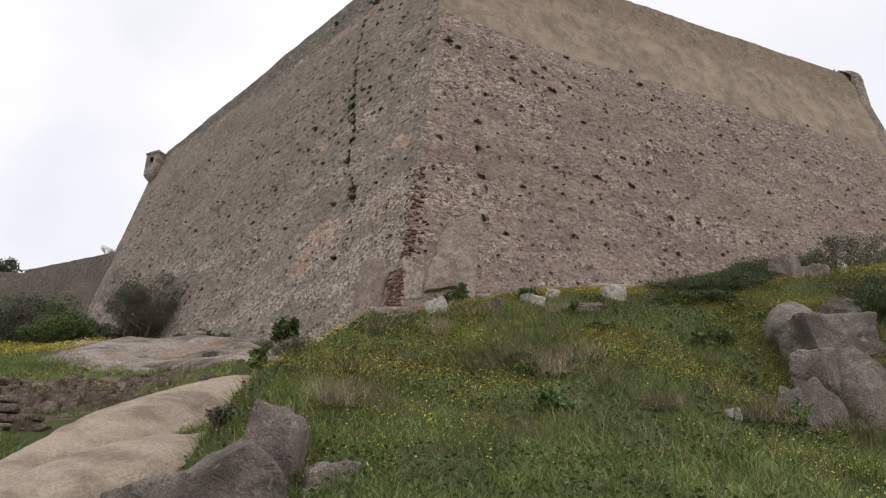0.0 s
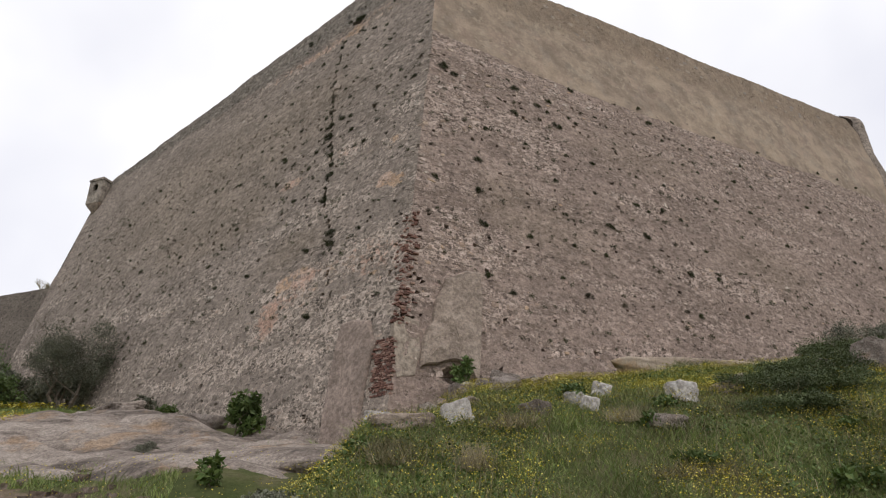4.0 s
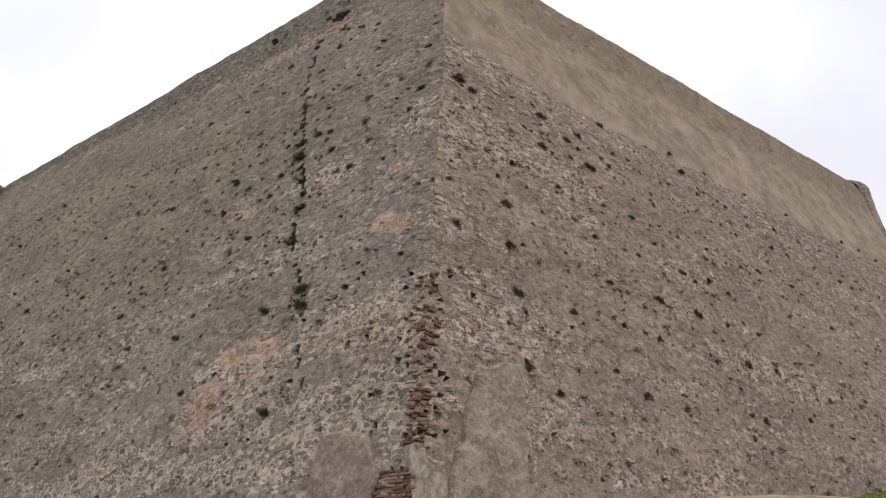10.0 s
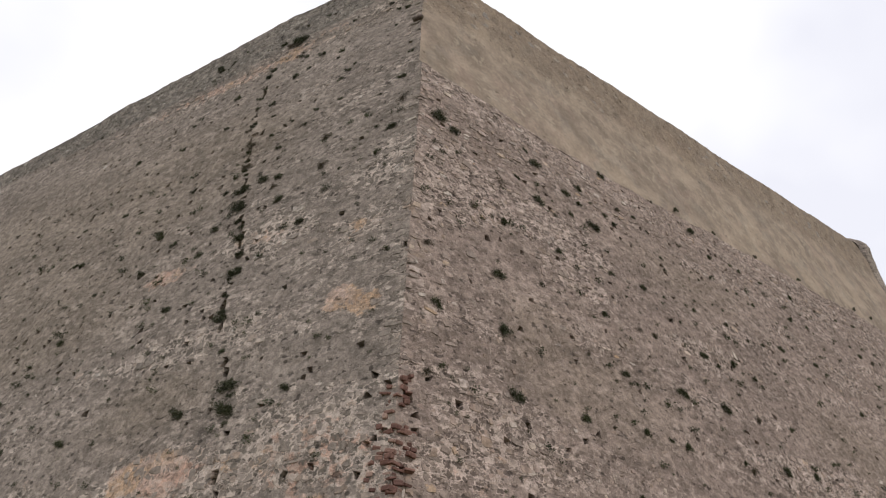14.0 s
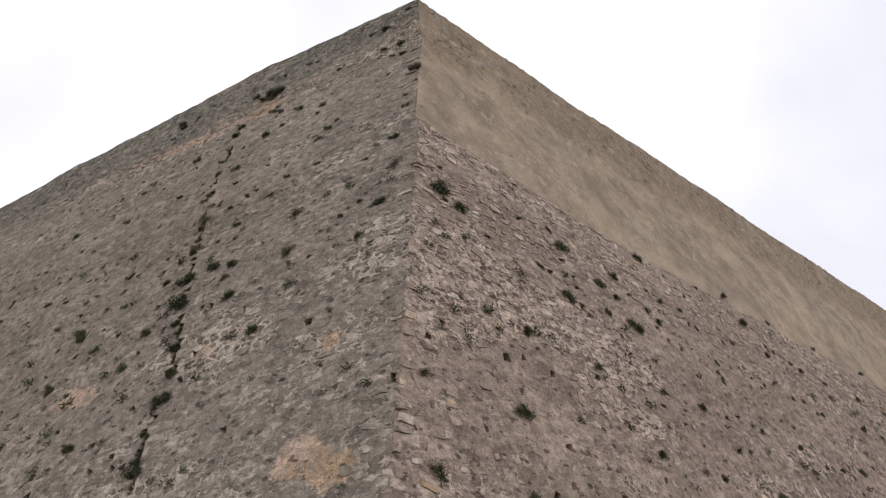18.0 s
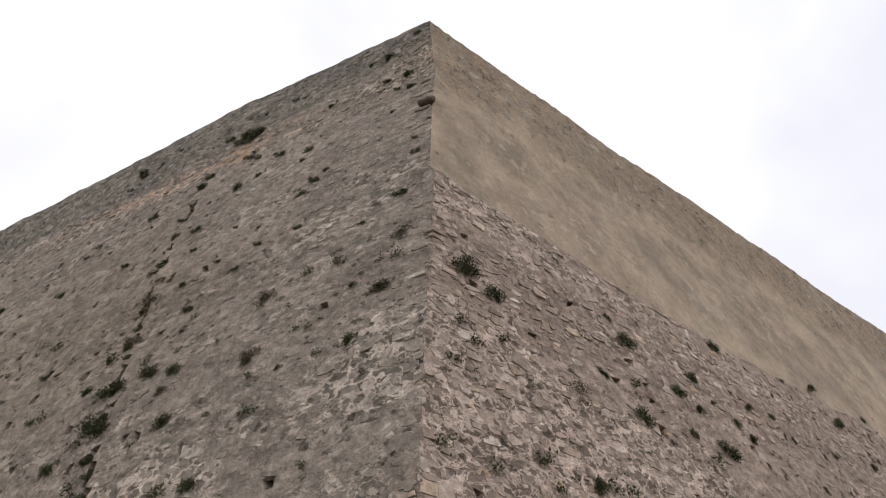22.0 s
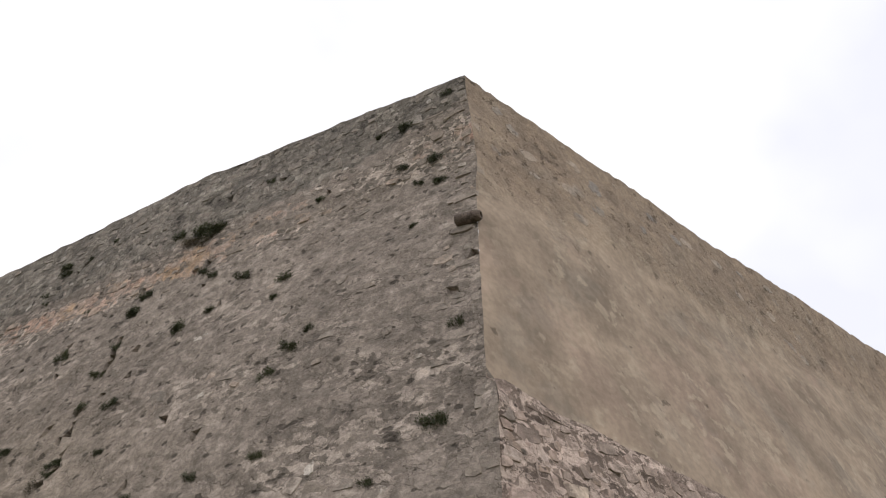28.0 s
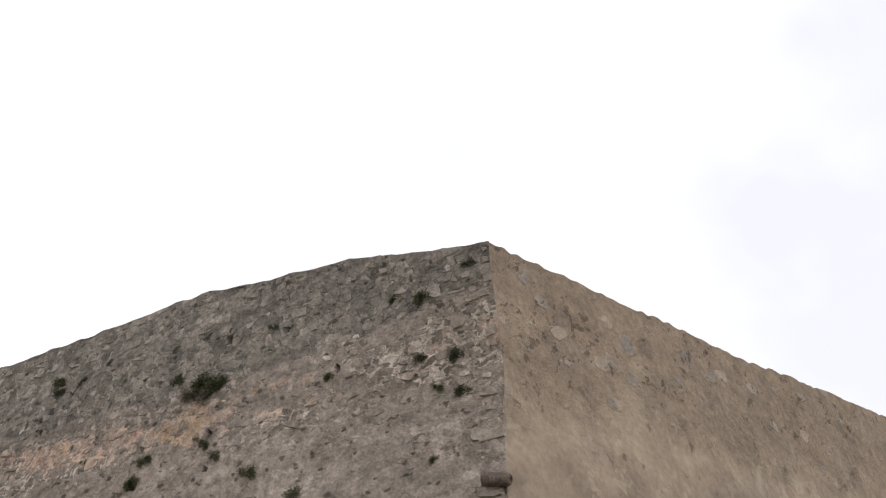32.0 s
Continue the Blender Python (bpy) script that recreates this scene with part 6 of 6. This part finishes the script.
# low broad leaves
x, y, r = scatter(70000, 4, -5, 14, 5, 26, lambda x, y, r: on_bank(x, y, r) & (vnoise(x / 1.5, y / 1.5, 46) > 0.45))
m = len(x)
z = ground_z(x, y) + r.uniform(0.02, 0.16, m)
a = r.normal(size=(m, 3)) * np.array([1, 1, 0.5])
a /= np.linalg.norm(a, axis=1)[:, None]
b = np.cross(a, r.normal(size=(m, 3)))
b /= np.linalg.norm(b, axis=1)[:, None]
p = np.stack([x, y, z], -1)
ln = r.uniform(0.03, 0.08, (m, 1))
v = np.stack([p, p + a * ln * 0.5 + b * ln * 0.35, p + a * ln, p + a * ln * 0.5 - b * ln * 0.35], 1).reshape(-1, 3)
tagged(piece("herbs", v, np.arange(m)[:, None] * 4 + np.arange(4)[None], M_HERB), "low broad-leaved herbs in the turf", "herbs", kind="stuff")


def flowers(count, seed, x0, x1, y0, y1, keep, size, lift):
    x, y, r = scatter(count, seed, x0, x1, y0, y1, keep)
    m = len(x)
    z = ground_z(x, y) + r.uniform(lift * 0.6, lift * 1.3, m)
    ang = np.arange(5) * math.tau / 5
    n1 = r.normal(0, 0.45, (m, 1))
    n2 = r.normal(0, 0.45, (m, 1))
    rad = size * r.uniform(0.7, 1.3, (m, 1))
    dx, dy = np.cos(ang)[None] * rad, np.sin(ang)[None] * rad
    v = np.stack([x[:, None] + dx, y[:, None] + dy, z[:, None] + dx * n1 + dy * n2], -1)
    tagged(piece("flowers", v.reshape(-1, 3), np.arange(m)[:, None] * 5 + np.arange(5)[None], M_FLOWER), "small yellow daisies scattered over the turf", "flowers", kind="stuff")


def flowery(x, y, r):
    near_wall = np.clip((y - 7.0) / 4.5, 0.05, 1)
    return on_bank(x, y, r) & (r.random(len(x)) < near_wall) & (r.random(len(x)) < np.clip((vnoise(x / 1.6, y / 1.6, 47) * 0.6 + vnoise(x / 0.5, y / 0.5, 48) * 0.4 - 0.28) * 1.8, 0.02, 1))


flowers(420000, 5, -4.5, 15, 7, 27, flowery, 0.0098, 0.22)
flowers(2500, 7, -13, -3, 15.5, 20, lambda x, y, r: (vnoise(x / 1.5, y / 1.5, 50) > 0.5), 0.013, 0.3)
flowers(4500, 9, -18, -12.5, 22.6, 26.0, lambda x, y, r: (vnoise(x / 1.5, y / 1.5, 53) > 0.35), 0.02, 0.3)
flowers(6000, 6, -30, -14, 33, 42, lambda x, y, r: vnoise(x / 2.5, y / 2.5, 49) > 0.45, 0.05, 0.3)

# brown rubble spilled over the earth of the hollow
r = np.random.default_rng(70)
m = 260
x, y = -9.6 + r.normal(0, 1.7, m), 16.0 + r.normal(0, 1.5, m)
c = r.uniform(0.05, 0.16, m)
cube = np.array([(-1, -1, -1), (1, -1, -1), (1, 1, -1), (-1, 1, -1), (-1, -1, 1), (1, -1, 1), (1, 1, 1), (-1, 1, 1)], float)
v = cube[None] * (0.65 + 0.6 * r.random((m, 8, 3))) * np.stack([c * 1.3, c, c * 0.8], -1)[:, None]
a = r.uniform(0, math.tau, m)[:, None]
v = np.stack([v[..., 0] * np.cos(a) - v[..., 1] * np.sin(a) + x[:, None], v[..., 0] * np.sin(a) + v[..., 1] * np.cos(a) + y[:, None], v[..., 2] + (ground_z(x, y) + c * 0.3)[:, None]], -1)
box = np.array(((3, 2, 1, 0), (4, 5, 6, 7), (0, 1, 5, 4), (1, 2, 6, 5), (2, 3, 7, 6), (3, 0, 4, 7)))
tagged(piece("rubble_scatter", v.reshape(-1, 3), (np.arange(m)[:, None, None] * 8 + box[None]).reshape(-1, 4), M_RUBBLE), "brown rubble spilled over bare earth", "rubble", kind="stuff")

# ---- single stones of the corner, nearest to the camera's way ----
stones_single(pts[near_i], True, M_STONE_WEST, wall_west)
stones_single(pts_s[near_j], False, M_STONE_SOUTH, wall_south)
# rough quoins that stand out along the worn corner edge
qr = np.random.default_rng(55)
for side, low, high, material, parent in (("w", 14.2, 28.3, M_STONE_WEST, wall_west), ("s", 14.2, 23.2, M_STONE_SOUTH, wall_south)):
    rows_q, z = [], low
    while z < high:
        h = qr.uniform(0.08, 0.2)
        half = qr.uniform(0.08, 0.24)
        if qr.random() < 0.45:
            rows_q.append((float(corner(z + h / 2)[0 if side == "w" else 1]) + half * qr.uniform(0.85, 1.1), z + h / 2, half, h * 0.46, qr.normal(0, 0.06)))
        z += h * qr.uniform(1.0, 1.25)
    rows_q = np.array(rows_q)
    stones_single(stone_points(side, rows_q, qr.uniform(-0.008, 0.014, len(rows_q)), 56), side == "w", material, parent)


# ---- dry tussocks standing in the turf ----
def tussock_mesh(name, seed, count, material, height):
    r = np.random.default_rng(seed)
    x, y = r.normal(0, 0.16, count), r.normal(0, 0.16, count)
    h = height * r.uniform(0.4, 1.2, count)
    dx, dy = r.normal(0, 0.5, count) * h, r.normal(0, 0.5, count) * h
    w = 0.0035
    a = r.uniform(0, math.tau, count)
    px, py = np.cos(a) * w, np.sin(a) * w
    v = np.stack([np.stack([x - px, y - py, 0 * x], -1), np.stack([x + px, y + py, 0 * x], -1), np.stack([x + dx + px * 0.4, y + dy + py * 0.4, h], -1), np.stack([x + dx - px * 0.4, y + dy - py * 0.4, h], -1)], 1)
    return mesh_of(name, v.reshape(-1, 3), np.arange(count)[:, None] * 4 + np.arange(4)[None], material)


TUSSOCKS = [tussock_mesh("dry_tussock", 150 + i, 420, (M_OLIVE, M_STRAW, M_OLIVE)[i], (0.30, 0.34, 0.24)[i]) for i in range(3)]
tk = random.Random(12)
for i in range(26):
    x, y = tk.uniform(-1.6, 7.5), tk.uniform(9.5, 15.5)
    ob = tagged(new("dry_tussock", TUSSOCKS[i % 3]), "dry olive-brown tussock standing in green turf", "grass tussock", "dry tussocks on the bank")
    k = tk.uniform(0.7, 1.5)
    ob.matrix_basis = pose(x, y, gz(x, y) - 0.02, 0, 0, tk.uniform(0, 360)) @ Matrix.Diagonal((k, k, tk.uniform(0.7, 1.2), 1))
for i in range(16):
    x, y = tk.uniform(-2.0, 7.5), tk.uniform(9.0, 16.5)
    shrub("green_herb", (x, y, gz(x, y) - 0.05), (0.35, 0.35, 0.16), 420, 0.09, 400 + i, (M_HERB, M_FIG)[i % 2], "low clump of broad green leaves in the turf", "herb", 2, 8, "leafy clumps on the bank")
